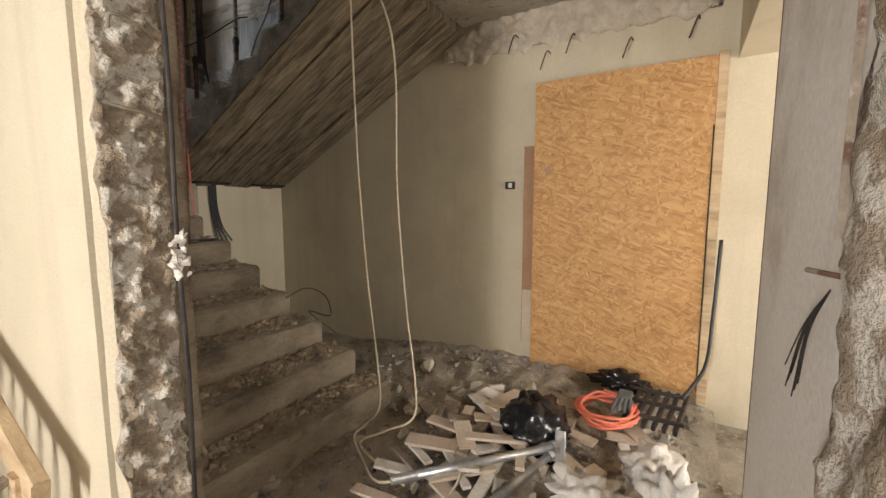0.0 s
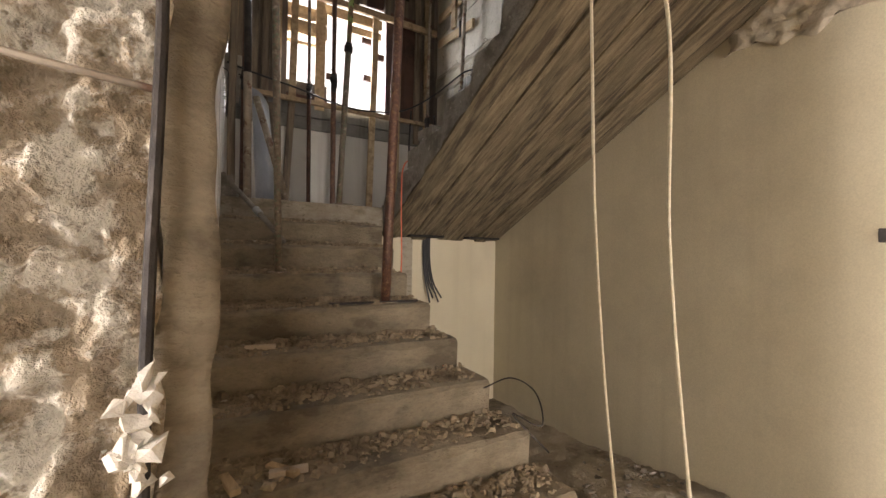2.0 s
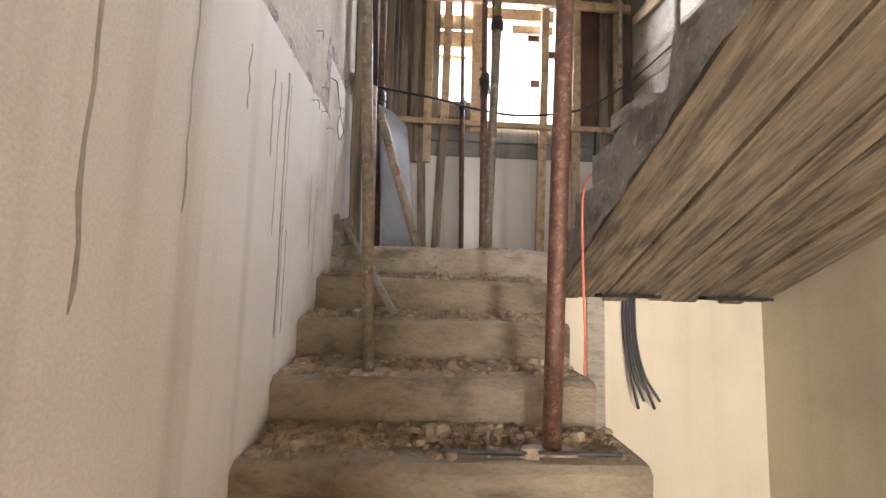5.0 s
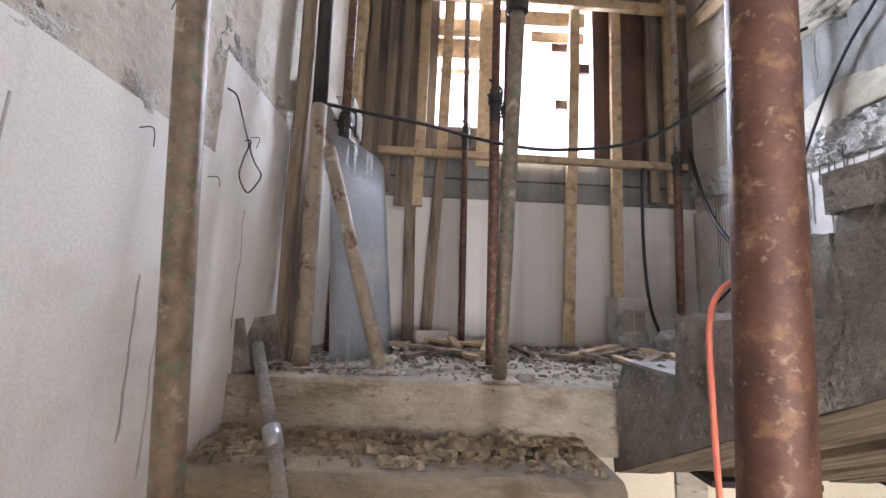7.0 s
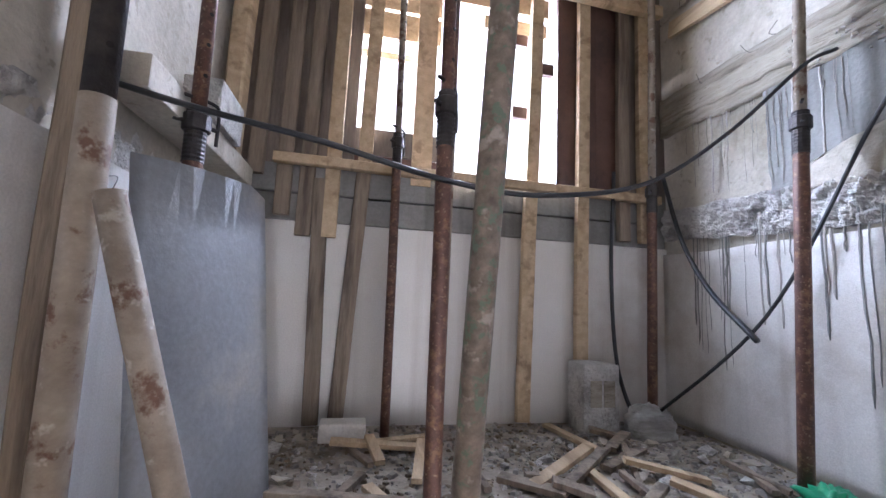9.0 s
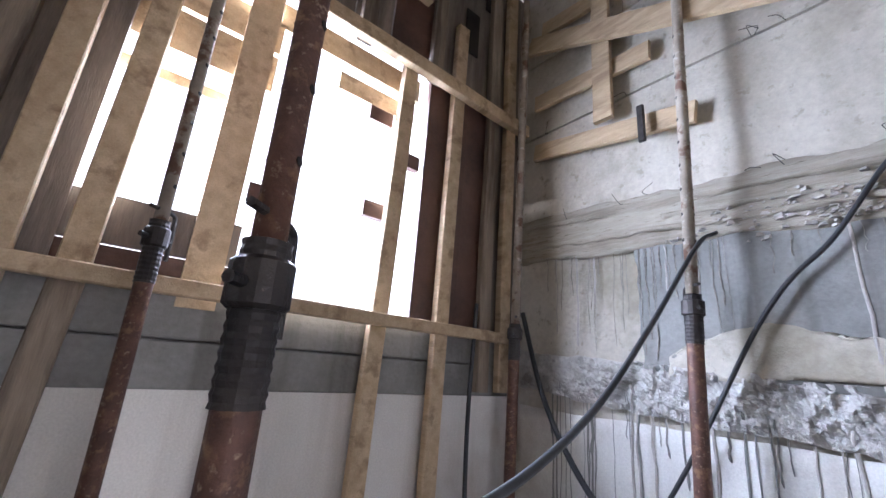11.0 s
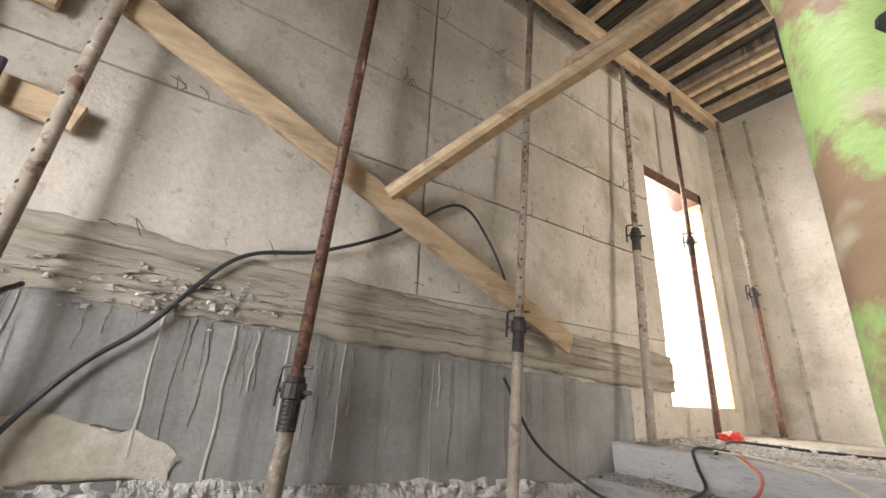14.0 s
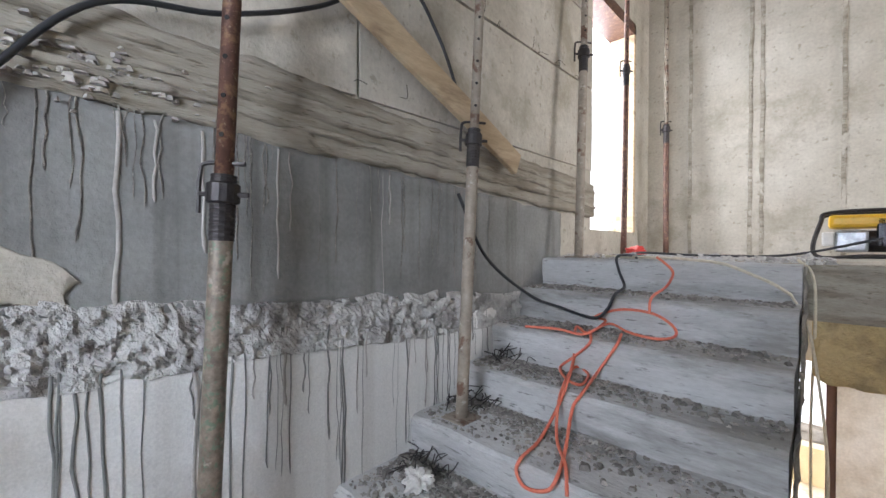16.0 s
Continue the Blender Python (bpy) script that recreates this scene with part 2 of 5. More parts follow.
# ---- mesh tools ----
def part(name, bm, material, parent=None, label="", smooth=False):
    me = bpy.data.meshes.new(name)
    bmesh.ops.recalc_face_normals(bm, faces=bm.faces)
    for f in bm.faces:
        f.smooth = smooth
    bm.to_mesh(me)
    bm.free()
    me.materials.append(material)
    ob = new(name, me)
    if parent:
        ob.parent = parent
    return tagged(ob, label)


def box(bm, x0, y0, z0, x1, y1, z1, bevel=0.0):
    r = bmesh.ops.create_cube(bm, size=1)
    bmesh.ops.scale(bm, vec=(x1 - x0, y1 - y0, z1 - z0), verts=r["verts"])
    bmesh.ops.translate(bm, vec=((x0 + x1) / 2, (y0 + y1) / 2, (z0 + z1) / 2), verts=r["verts"])
    if bevel:
        es = list({e for v in r["verts"] for e in v.link_edges})
        bmesh.ops.bevel(bm, geom=es, offset=bevel, segments=2, affect="EDGES", profile=0.6)
    return bm


def B(*a, **k):
    return box(bmesh.new(), *a, **k)


def bar(bm, p, q, w, d, up=(0, 0, 1), bevel=0.004, wob=0.0):
    """A sawn timber w wide and d thick from p to q; up is the way its thickness points."""
    p, q = Vector(p), Vector(q)
    ax = (q - p).normalized()
    s = ax.cross(Vector(up))
    s = s.normalized() if s.length > 1e-4 else Vector((1, 0, 0))
    u = s.cross(ax).normalized()
    n = max(2, int((q - p).length / 0.25))
    rings = []
    for i in range(n + 1):
        c = p + (q - p) * i / n
        if wob:
            c += (s * noise.noise(c * 2.1) + u * noise.noise(c * 1.7 + Vector((9, 0, 0)))) * wob
        k = bevel
        ring = []
        for a, b in ((-w / 2 + k, -d / 2), (w / 2 - k, -d / 2), (w / 2, -d / 2 + k), (w / 2, d / 2 - k), (w / 2 - k, d / 2), (-w / 2 + k, d / 2), (-w / 2, d / 2 - k), (-w / 2, -d / 2 + k)):
            ring.append(bm.verts.new(c + s * a + u * b))
        rings.append(ring)
    for a, b in zip(rings, rings[1:]):
        for i in range(8):
            bm.faces.new((a[i], a[(i + 1) % 8], b[(i + 1) % 8], b[i]))
    bm.faces.new(rings[0]), bm.faces.new(rings[-1])
    return bm


def tube(bm, pts, r, sides=8, cap=True):
    pts = [Vector(p) for p in pts]
    rings = []
    ref = None
    for i, p in enumerate(pts):
        ax = (pts[min(i + 1, len(pts) - 1)] - pts[max(i - 1, 0)]).normalized()
        if ref is None:
            ref = ax.orthogonal().normalized()
        s = (ref - ax * ref.dot(ax)).normalized()
        ref = s
        u = ax.cross(s)
        rr = r[i] if isinstance(r, (list, tuple)) else r
        rings.append([bm.verts.new(p + (s * math.cos(a) + u * math.sin(a)) * rr) for a in [2 * math.pi * k / sides for k in range(sides)]])
    for a, b in zip(rings, rings[1:]):
        for i in range(sides):
            bm.faces.new((a[i], a[(i + 1) % sides], b[(i + 1) % sides], b[i]))
    if cap:
        bm.faces.new(rings[0]), bm.faces.new(rings[-1])
    return bm


def curve_pts(ctrl, per=8):
    """Catmull-Rom through the control points."""
    c = [Vector(p) for p in ctrl]
    c = [c[0] * 2 - c[1]] + c + [c[-1] * 2 - c[-2]]
    out = []
    for i in range(1, len(c) - 2):
        for k in range(per):
            t = k / per
            a, b, d, e = c[i - 1], c[i], c[i + 1], c[i + 2]
            out.append(0.5 * ((2 * b) + (d - a) * t + (2 * a - 5 * b + 4 * d - e) * t * t + (3 * b - a - 3 * d + e) * t ** 3))
    out.append(c[-2])
    return out


def cable(name, ctrl, r, material, label, category="cable", sides=6, per=8):
    return tagged(part(name, tube(bmesh.new(), curve_pts(ctrl, per), r, sides), material, smooth=True), label, category)


def rock(bm, c, r, rng, flat=0.7):
    """A broken lump: a jittered hull of few corners."""
    vs = []
    for k in range(9):
        v = Vector((rng.gauss(0, 1), rng.gauss(0, 1), rng.gauss(0, 1))).normalized()
        vs.append(bm.verts.new(Vector(c) + Vector((v.x * r[0], v.y * r[1], v.z * r[2])) * rng.uniform(0.75, 1.1)))
    g = bmesh.ops.convex_hull(bm, input=vs)
    junk = [e for e in g["geom_interior"] if isinstance(e, bmesh.types.BMVert)]
    if junk:
        bmesh.ops.delete(bm, geom=junk, context="VERTS")
    return bm


def chips(name, label, spots, material):
    """A scatter of many small broken bits as one mesh; spots: (x, y, z, size)."""
    rng = random.Random(hash(len(spots)) % 1000)
    verts, faces = [], []
    for x, y, z, s in spots:
        o = len(verts)
        a = rng.uniform(0, 6.3)
        ca, sa = math.cos(a), math.sin(a)
        lx, ly, lz = s * rng.uniform(0.6, 1.3), s * rng.uniform(0.4, 1.0), s * rng.uniform(0.3, 0.8)
        for dz in (-0.6, 1):
            for dx, dy in ((-1, -1), (1, -1), (1, 1), (-1, 1)):
                k = 0.62 if dz > 0 else 1
                px, py = dx * lx * k * rng.uniform(0.7, 1.15), dy * ly * k * rng.uniform(0.7, 1.15)
                verts.append((x + px * ca - py * sa, y + px * sa + py * ca, z + dz * lz * rng.uniform(0.6, 1.1)))
        faces += [(o, o + 3, o + 2, o + 1), (o + 4, o + 5, o + 6, o + 7)] + [(o + i, o + (i + 1) % 4, o + 4 + (i + 1) % 4, o + 4 + i) for i in range(4)]
    me = bpy.data.meshes.new(name)
    me.from_pydata(verts, [], faces)
    me.materials.append(material)
    return tagged(new(name, me), label, "rubble", kind="stuff")


def rough_sheet(bm, o, u, v, n, nu, nv, amp, freq=9.0, seed=0.0, ragged=0.0, depth=0.08):
    """A broken face: a grid from o along u and v, pushed along n by lumpy noise, with ragged side edges and a thickness."""
    o, u, v, n = Vector(o), Vector(u), Vector(v), Vector(n).normalized()
    off = Vector((seed, seed * 1.7, -seed))
    front, back = [], []
    for j in range(nv + 1):
        fr, bk = [], []
        for i in range(nu + 1):
            a, b = i / nu, j / nv
            p = o + u * a + v * b
            if ragged and i in (0, nu):
                p += u.normalized() * (noise.noise(p * 4 + off) * 0.7 + noise.noise(p * 13 + off) * 0.5) * ragged
            if ragged and j in (0, nv):
                p += v.normalized() * (noise.noise(p * 4 + off) * 0.7 + noise.noise(p * 13 + off) * 0.5) * ragged
            h = noise.fractal(p * freq + off, 0.8, 2.1, 4) + 0.6 * abs(noise.noise(p * freq * 0.5 + off))
            edge = 0.25 if i in (0, nu) or j in (0, nv) else 1
            fr.append(bm.verts.new(p + n * h * amp * edge))
            bk.append(bm.verts.new(p - n * depth))
        front.append(fr), back.append(bk)
    for j in range(nv):
        for i in range(nu):
            bm.faces.new((front[j][i], front[j][i + 1], front[j + 1][i + 1], front[j + 1][i]))
    for j in range(nv):
        for i in (0, nu):
            bm.faces.new((front[j][i], front[j + 1][i], back[j + 1][i], back[j][i]))
    for i in range(nu):
        for j in (0, nv):
            bm.faces.new((front[j][i], front[j][i + 1], back[j][i + 1], back[j][i]))
    return bm


def structure(name, bm, material, label, category="wall", smooth=False):
    return tagged(part(name, bm, material, smooth=smooth), label, category, kind="structure")


# ---- plan ----
F2X = 1.80                            # open edge of the upper flight
RX, BY, LX = 3.03, 5.4, 0.54          # right wall, back wall, left wall faces
Z0, ZL, ZU, ZR = 0.1, 1.97, 3.2, 6.35  # ground floor, landing, upper floor, roof
OY0, OY1 = -0.2, 1.15                 # the broken opening in the left wall

# ---- structure: ground floor and walls ----
structure("ground", B(-60, -60, Z0 - 0.3, 60, 60, Z0 - 0.22), DUST, "dusty ground outside the building", "ground")
structure("floor", B(-3.6, -3.2, Z0 - 0.2, 3.3, 5.7, Z0), DUST, "dusty grey-brown ground floor under rubble", "floor")
bm = bmesh.new()
box(bm, 0.394, OY1 + 0.03, Z0, LX, 3.74, 2.62)
box(bm, 0.394, 3.74, Z0, LX, BY, 2.94)
structure("wall_left", bm, WHITE, "stained white plastered stair wall with drips")
bm = bmesh.new()
box(bm, LX - 0.17, 1.7, 2.62, LX - 0.012, 3.74, ZR)
box(bm, LX - 0.17, 3.74, 2.94, LX - 0.012, BY, ZR)
structure("wall_left_upper", bm, CONC, "bare cast concrete wall above the plaster")
bm = bmesh.new()
box(bm, 0.366, OY1 + 0.03, Z0, 0.392, 3.4, 2.95)
structure("wall_room_face", bm, CREAM, "cream painted plaster wall of the room")
bm = bmesh.new()
box(bm, 0.34, -3.2, Z0, LX, OY0 - 0.06, 2.95)
structure("wall_room_south", bm, CREAM, "cream plaster wall beside the broken opening")
# right wall: plain plaster below, cast concrete lifts above
bm = bmesh.new()
box(bm, RX, -3.4, Z0, RX + 0.25, 5.65, 2.93)
structure("wall_right_lower", bm, CREAM, "cream plastered stair hall wall")
bm = bmesh.new()
box(bm, RX + 0.02, 0.97, 2.93, RX + 0.25, 5.65, ZR - 0.08)
box(bm, RX + 0.02, -0.6, 2.93, RX + 0.25, 0.0, ZR - 0.08)
box(bm, RX + 0.02, 0.0, 2.93, RX + 0.25, 0.97, 3.4)
box(bm, RX + 0.02, 0.0, 5.36, RX + 0.25, 0.97, ZR - 0.08)
structure("wall_right_upper", bm, CONC, "bare cast concrete upper stair wall with pour joints")
# back wall, below the shuttering
bm = bmesh.new()
box(bm, 0.2, BY, Z0, RX + 0.25, BY + 0.2, 2.98)
structure("wall_back", bm, WHITE, "dirty white plaster wall behind the landing")
bm = bmesh.new()
box(bm, LX, BY - 0.012, 2.98, RX, BY + 0.2, 3.12, bevel=0.008)
box(bm, LX, BY - 0.02, 3.125, RX, BY + 0.2, 3.275, bevel=0.008)
box(bm, LX, BY + 0.02, 3.05, RX, BY + 0.19, 3.2)
structure("wall_back_beam", bm, GREY, "grey board-marked concrete course")
# wall under the landing
structure("wall_under_landing", B(1.69, 4.0, Z0, RX, 4.15, 1.76), CREAM, "yellowish cream wall under the landing")
# south side of the hall: white pier, lintel and recess
structure("wall_south_pier", B(LX + 0.24, -0.42, Z0, 1.66, OY0 - 0.03, 2.95), PIER, "smooth off-white pier beside the opening")
structure("wall_south_lintel", B(1.66, -0.42, 2.38, RX, OY0 - 0.03, 2.95), CREAM, "cream plaster lintel over the recess")
bm = bmesh.new()
box(bm, LX, -3.4, Z0, RX, -3.2, 0.6), box(bm, LX, -3.4, 2.35, RX, -3.2, 2.95), box(bm, LX, -3.4, 0.6, 1.45, -3.2, 2.35)
structure("wall_south", bm, CREAM, "cream plaster wall of the side room")
# the room the walk starts in
structure("wall_room_north", B(-3.6, 3.4, Z0, 0.37, 3.6, 2.95), BEAMCONC, "board-marked raw concrete wall of the first room")
bm = bmesh.new()
box(bm, -3.7, -3.2, Z0, -3.5, 3.6, 0.8), box(bm, -3.7, -3.2, 2.4, -3.5, 3.6, 2.95)
box(bm, -3.7, -3.2, 0.8, -3.5, 0.1, 2.4), box(bm, -3.7, 1.2, 0.8, -3.5, 3.6, 2.4)
structure("wall_room_west", bm, CREAM, "unseen cream plaster wall with a window opening")
# unseen wall; its opening is made up to let the fill light in
bm = bmesh.new()
box(bm, -3.6, -3.4, Z0, -1.7, -3.2, 2.95), box(bm, -0.3, -3.4, Z0, LX - 0.02, -3.2, 2.95), box(bm, -1.7, -3.4, Z0, -0.3, -3.2, 0.9), box(bm, -1.7, -3.4, 2.5, -0.3, -3.2, 2.95)
structure("wall_room_back", bm, CREAM, "unseen cream plaster wall with a window opening")
# upper slab
bm = bmesh.new()
box(bm, -3.6, -3.4, 2.95, RX, 1.62, ZU, bevel=0.006)
structure("upper_floor", bm, BEAMCONC, "dusty cast concrete upper floor slab", "floor")
structure("slab_beam", B(LX, 1.42, 2.76, F2X - 0.03, 1.60, 2.948, bevel=0.012), YPLASTER, "yellowish broken plastered beam under the slab edge", "beam")
bm = rough_sheet(bmesh.new(), (LX + 0.01, 1.604, 2.70), (F2X - LX - 0.05, 0, 0), (0, 0, 0.26), (0, 1, 0), 110, 24, 0.014, 10, 51.0, 0.07, 0.015)
structure("beam_plaster", bm, YPLASTER, "ochre plaster with a broken lower edge", smooth=True)
# upper hall walls
structure("wall_upper_far", B(0.2, -0.6, ZU, RX + 0.25, -0.4, ZR - 0.06), CONC, "pale cast concrete wall with vertical panel joints")
# unseen west, north and south walls, added; the west one frames the fill
bm = bmesh.new()
box(bm, -3.6, -3.4, ZU, -3.4, 3.6, 3.6), box(bm, -3.6, -3.4, 5.6, -3.4, 3.6, ZR)
box(bm, -3.6, -3.4, 3.6, -3.4, -0.4, 5.6), box(bm, -3.6, 2.2, 3.6, -3.4, 3.6, 5.6)
structure("wall_upper_west", bm, CONC, "unseen bare concrete wall added round the upper hall")
structure("wall_upper_north", B(-3.6, 1.62, ZU, 0.37, 1.8, ZR), CONC, "unseen bare concrete wall added round the upper hall")
structure("wall_upper_south", B(-3.6, -3.6, ZU, 0.4, -3.4, ZR), CONC, "unseen bare concrete wall added round the upper hall")

# ---- landing and stairs ----
bm = bmesh.new()
box(bm, LX, 3.95, 1.76, RX, BY, ZL, bevel=0.012)
structure("landing", bm, LANDING, "dusty cast concrete stair landing", "landing")


def step_block(bm, x0, x1, y0, y1, z0, z1, worn, seed):
    """One cast step with a chipped, uneven nosing; y0 is its front."""
    n = 40
    cols = []
    sgn = 1 if y1 > y0 else -1
    for i in range(n + 1):
        x = x0 + (x1 - x0) * i / n
        w = worn * (0.3 + abs(noise.noise(Vector((x * 7, seed, 0))) * 2.2) + 1.5 * max(0, noise.noise(Vector((x * 3, seed, 7)))))
        dz = noise.noise(Vector((x * 3, seed * 2, 4))) * 0.008
        f = y0 + noise.noise(Vector((x * 4, seed, 8))) * 0.008
        zf, zb = z0 if isinstance(z0, tuple) else (z0, z0)
        prof = [(f + sgn * 0.012, zf), (f, z1 - 0.10), (f - sgn * 0.004, z1 - 0.012 - w * 0.6), (f + sgn * (0.008 + w * 0.5), z1 - 0.003 + dz * 0.3), (f + sgn * (0.05 + w), z1 + dz), (y1, z1 + dz), (y1, zb)]
        cols.append([bm.verts.new((x, y, z)) for y, z in prof])
    for a, b in zip(cols, cols[1:]):
        for k in range(7):
            bm.faces.new((a[k], a[(k + 1) % 7], b[(k + 1) % 7], b[k]))
    bm.faces.new(cols[0]), bm.faces.new(cols[-1])
    return bm


flight1 = tagged(new("lower_stair_flight"), "dusty broken concrete lower stair flight with rubble on it", "stairs")
RISE1, RUN1 = 0.18, 0.258
F1 = []
for k in range(1, 10):
    z = ZL - RISE1 * k
    y = 3.95 - RUN1 * k
    xr = 1.69 if k < 4 else 1.69 + (k - 3) * 0.055
    F1.append((y, z, xr))
    part("step", step_block(bmesh.new(), LX, xr, y, y + RUN1 + 0.03, max(z - 0.34, Z0), z, 0.02, k * 3.1), STEP, flight1)
flight2 = tagged(new("upper_stair_flight"), "grey cast concrete upper stair flight with raw sides", "stairs")


def soffit_z(y):
    return 1.71 + (3.98 - y) * 0.5


# (front, height) of each uneven step
F2 = [(3.93, 2.07), (3.62, 2.22), (3.22, 2.39), (2.84, 2.54), (2.50, 2.69), (2.26, 2.86), (2.00, 3.03), (1.74, ZU)]
for k, (y, z) in enumerate(F2[:-1]):
    yb = F2[k + 1][0] - 0.02
    part("step", step_block(bmesh.new(), F2X, RX, y, yb, (max(z - 0.19, soffit_z(y) + 0.02), soffit_z(yb) + 0.02), z, 0.016, k * 5.3), STEPG, flight2)
part("top_step", step_block(bmesh.new(), F2X, RX, F2[-1][0], 1.60, ZU - 0.18, ZU, 0.01, 44.0), STEPG, flight2)
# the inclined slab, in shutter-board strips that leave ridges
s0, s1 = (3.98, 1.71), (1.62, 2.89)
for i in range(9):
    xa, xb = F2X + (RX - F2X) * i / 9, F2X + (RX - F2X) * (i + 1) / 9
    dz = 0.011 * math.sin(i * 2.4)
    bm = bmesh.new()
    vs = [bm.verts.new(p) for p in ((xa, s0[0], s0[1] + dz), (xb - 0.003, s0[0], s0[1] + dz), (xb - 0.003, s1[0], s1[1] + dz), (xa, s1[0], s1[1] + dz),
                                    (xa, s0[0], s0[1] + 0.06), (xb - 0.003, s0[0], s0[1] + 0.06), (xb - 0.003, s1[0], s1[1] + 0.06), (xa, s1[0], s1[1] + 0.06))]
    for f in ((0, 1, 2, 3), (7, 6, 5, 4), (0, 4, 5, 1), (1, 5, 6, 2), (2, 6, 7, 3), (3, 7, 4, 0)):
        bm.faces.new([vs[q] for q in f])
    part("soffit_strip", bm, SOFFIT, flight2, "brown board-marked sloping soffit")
# raw side of the flight towards the well
bm = bmesh.new()
ny = 70
rows2 = []
for i in range(ny + 1):
    y = 3.98 - (3.98 - 1.62) * i / ny
    zs = s0[1] + (s0[0] - y) * (s1[1] - s0[1]) / (s0[0] - s1[0])
    zt = ZL + 0.02
    for fy, fz in F2:
        if y <= fy:
            zt = fz - 0.012
    zt += noise.noise(Vector((y * 9, 1, 2))) * 0.018
    zt = max(zt, zs + 0.08)
    rows2.append([bm.verts.new((F2X - 0.012 + noise.fractal(Vector((j * 0.7, y * 8, 3)), 0.8, 2, 3) * 0.016, y, zs + (zt - zs) * j / 7)) for j in range(8)])
for a, b in zip(rows2, rows2[1:]):
    for j in range(7):
        bm.faces.new((a[j], a[j + 1], b[j + 1], b[j]))
part("raw_side", bm, RAW, flight2, "rough grey mortar side", smooth=True)

for y0, z, ln, wd, thick, sd in ((3.41, 2.345, 0.20, 0.20, 0.13, 71.0), (3.19, 2.43, 0.20, 0.12, 0.06, 74.0)):
    bm = rough_sheet(bmesh.new(), (F2X - 0.016, y0, z), (wd, 0, 0), (0, -ln, 0), (0, 0, 1), int(wd * 110), int(ln * 110), 0.018, 15, sd, 0.03, thick)
    part("mortar_edge", bm, RAW, flight2, "lumpy set mortar along the open edge")

# ---- roof ----
bm = bmesh.new()
for i, (xa, xb) in enumerate(((-3.6, -2.2), (-2.2, -0.9), (-0.9, 0.3), (0.3, 1.35), (1.35, 2.37), (2.392, 3.3))):
    for k, (ya, yb) in enumerate(((-3.6, -1.2), (-1.2, 1.85), (1.85, 3.2), (3.2, 4.322), (4.336, 5.7))):
        zz = ZR + 0.03 + 0.008 * ((i + k) % 2)
        joined = 0.012 if xa < 2.3 and k < 4 else 0.0
        box(bm, xa, ya, zz, xb + (0.03 if xb < 2 or (xb < 3 and k not in (2, 3)) else 0), yb + joined, zz + 0.03)
tagged(part("ceiling", bm, REED), "dark reed matting and boards over the roof joists", "ceiling", kind="structure")

# ---- sky seen through the openings ----
glow = bpy.data.materials.new("bright_sky")
glow.use_nodes = True
gn = glow.node_tree.nodes
em = gn.new("ShaderNodeEmission")
em.inputs["Strength"].default_value = 2.2
em.inputs["Color"].default_value = (1.0, 0.99, 0.97, 1)
glow.node_tree.links.new(em.outputs[0], gn["Material Output"].inputs["Surface"])
structure("backdrop", B(-2, 7.4, 1.0, 6, 7.45, 8.0), glow, "overexposed bright sky outside the window", "sky")
structure("backdrop", B(5.4, -14, 1.0, 5.45, 4, 9.0), glow, "overexposed bright sky outside the upper doorway", "sky")

structure("backdrop", B(-4, -6.05, 0.0, 6, -6.0, 5.0), glow, "overexposed bright sky outside the side room", "sky")

# ---- wall facings ----
# broken jambs of the opening
jamb = tagged(new("jamb_north"), "broken jamb with exposed masonry and ragged plaster", "wall", kind="structure")
part("broken_face", rough_sheet(bmesh.new(), (0.392, OY1, Z0), (0.138, 0, 0), (0, 0, 2.85), (0, -1, 0), 30, 480, 0.030, 21, 2.0, 0.022), ROUGH, jamb, "brown and cream chipped masonry", smooth=True)
part("plaster_edge", rough_sheet(bmesh.new(), (0.528, OY1 + 0.004, Z0), (0.055, 0.02, 0), (0, 0, 2.85), (0, -1, 0), 6, 260, 0.012, 9, 5.0, 0.022, 0.03), STEP, jamb, "thick brown plaster edge", smooth=True)
part("corner_bead", tube(bmesh.new(), [(0.529 + 0.003 * math.sin(k), OY1 - 0.036, Z0 + 0.12 * k) for k in range(24)], 0.006, 8), DARKSTEEL, jamb, "dark steel corner bar")
part("reinforcing_bar", tube(bmesh.new(), curve_pts([(0.40, OY1 - 0.02, 1.735), (0.46, OY1 - 0.03, 1.725), (0.53, OY1 - 0.025, 1.72)]), 0.004, 6), GREYPROP, jamb)
part("reinforcing_bar", tube(bmesh.new(), curve_pts([(0.42, OY1 - 0.02, 1.90), (0.425, OY1 - 0.03, 1.93), (0.47, OY1 - 0.03, 1.925), (0.53, OY1 - 0.025, 1.90)]), 0.004, 6), GREYPROP, jamb)
rng = random.Random(4)
bm = bmesh.new()
for k in range(22):
    h = rng.uniform(-0.055, 0.055)
    r = rng.uniform(0.009, 0.019)
    rock(bm, (0.522 + rng.gauss(0, 0.011) - h * 0.15, OY1 - 0.045 + rng.gauss(0, 0.006), 1.375 + h), (r, r, r * 1.1), rng)
part("plaster_lump", bm, PAPER, jamb, "dab of white plaster")
bm = bmesh.new()
rough_sheet(bm, (0.378, OY1 + 0.03, Z0), (0, 0, 2.85), (0.018, -0.02, 0), (-1, 0, 0), 150, 3, 0.003, 9, 1.0, 0.006, 0.01)
part("plaster_skin", bm, CREAM, jamb, "thin cream plaster edge")
jamb2 = tagged(new("jamb_south"), "broken cream masonry jamb beside the pier", "wall", kind="structure")
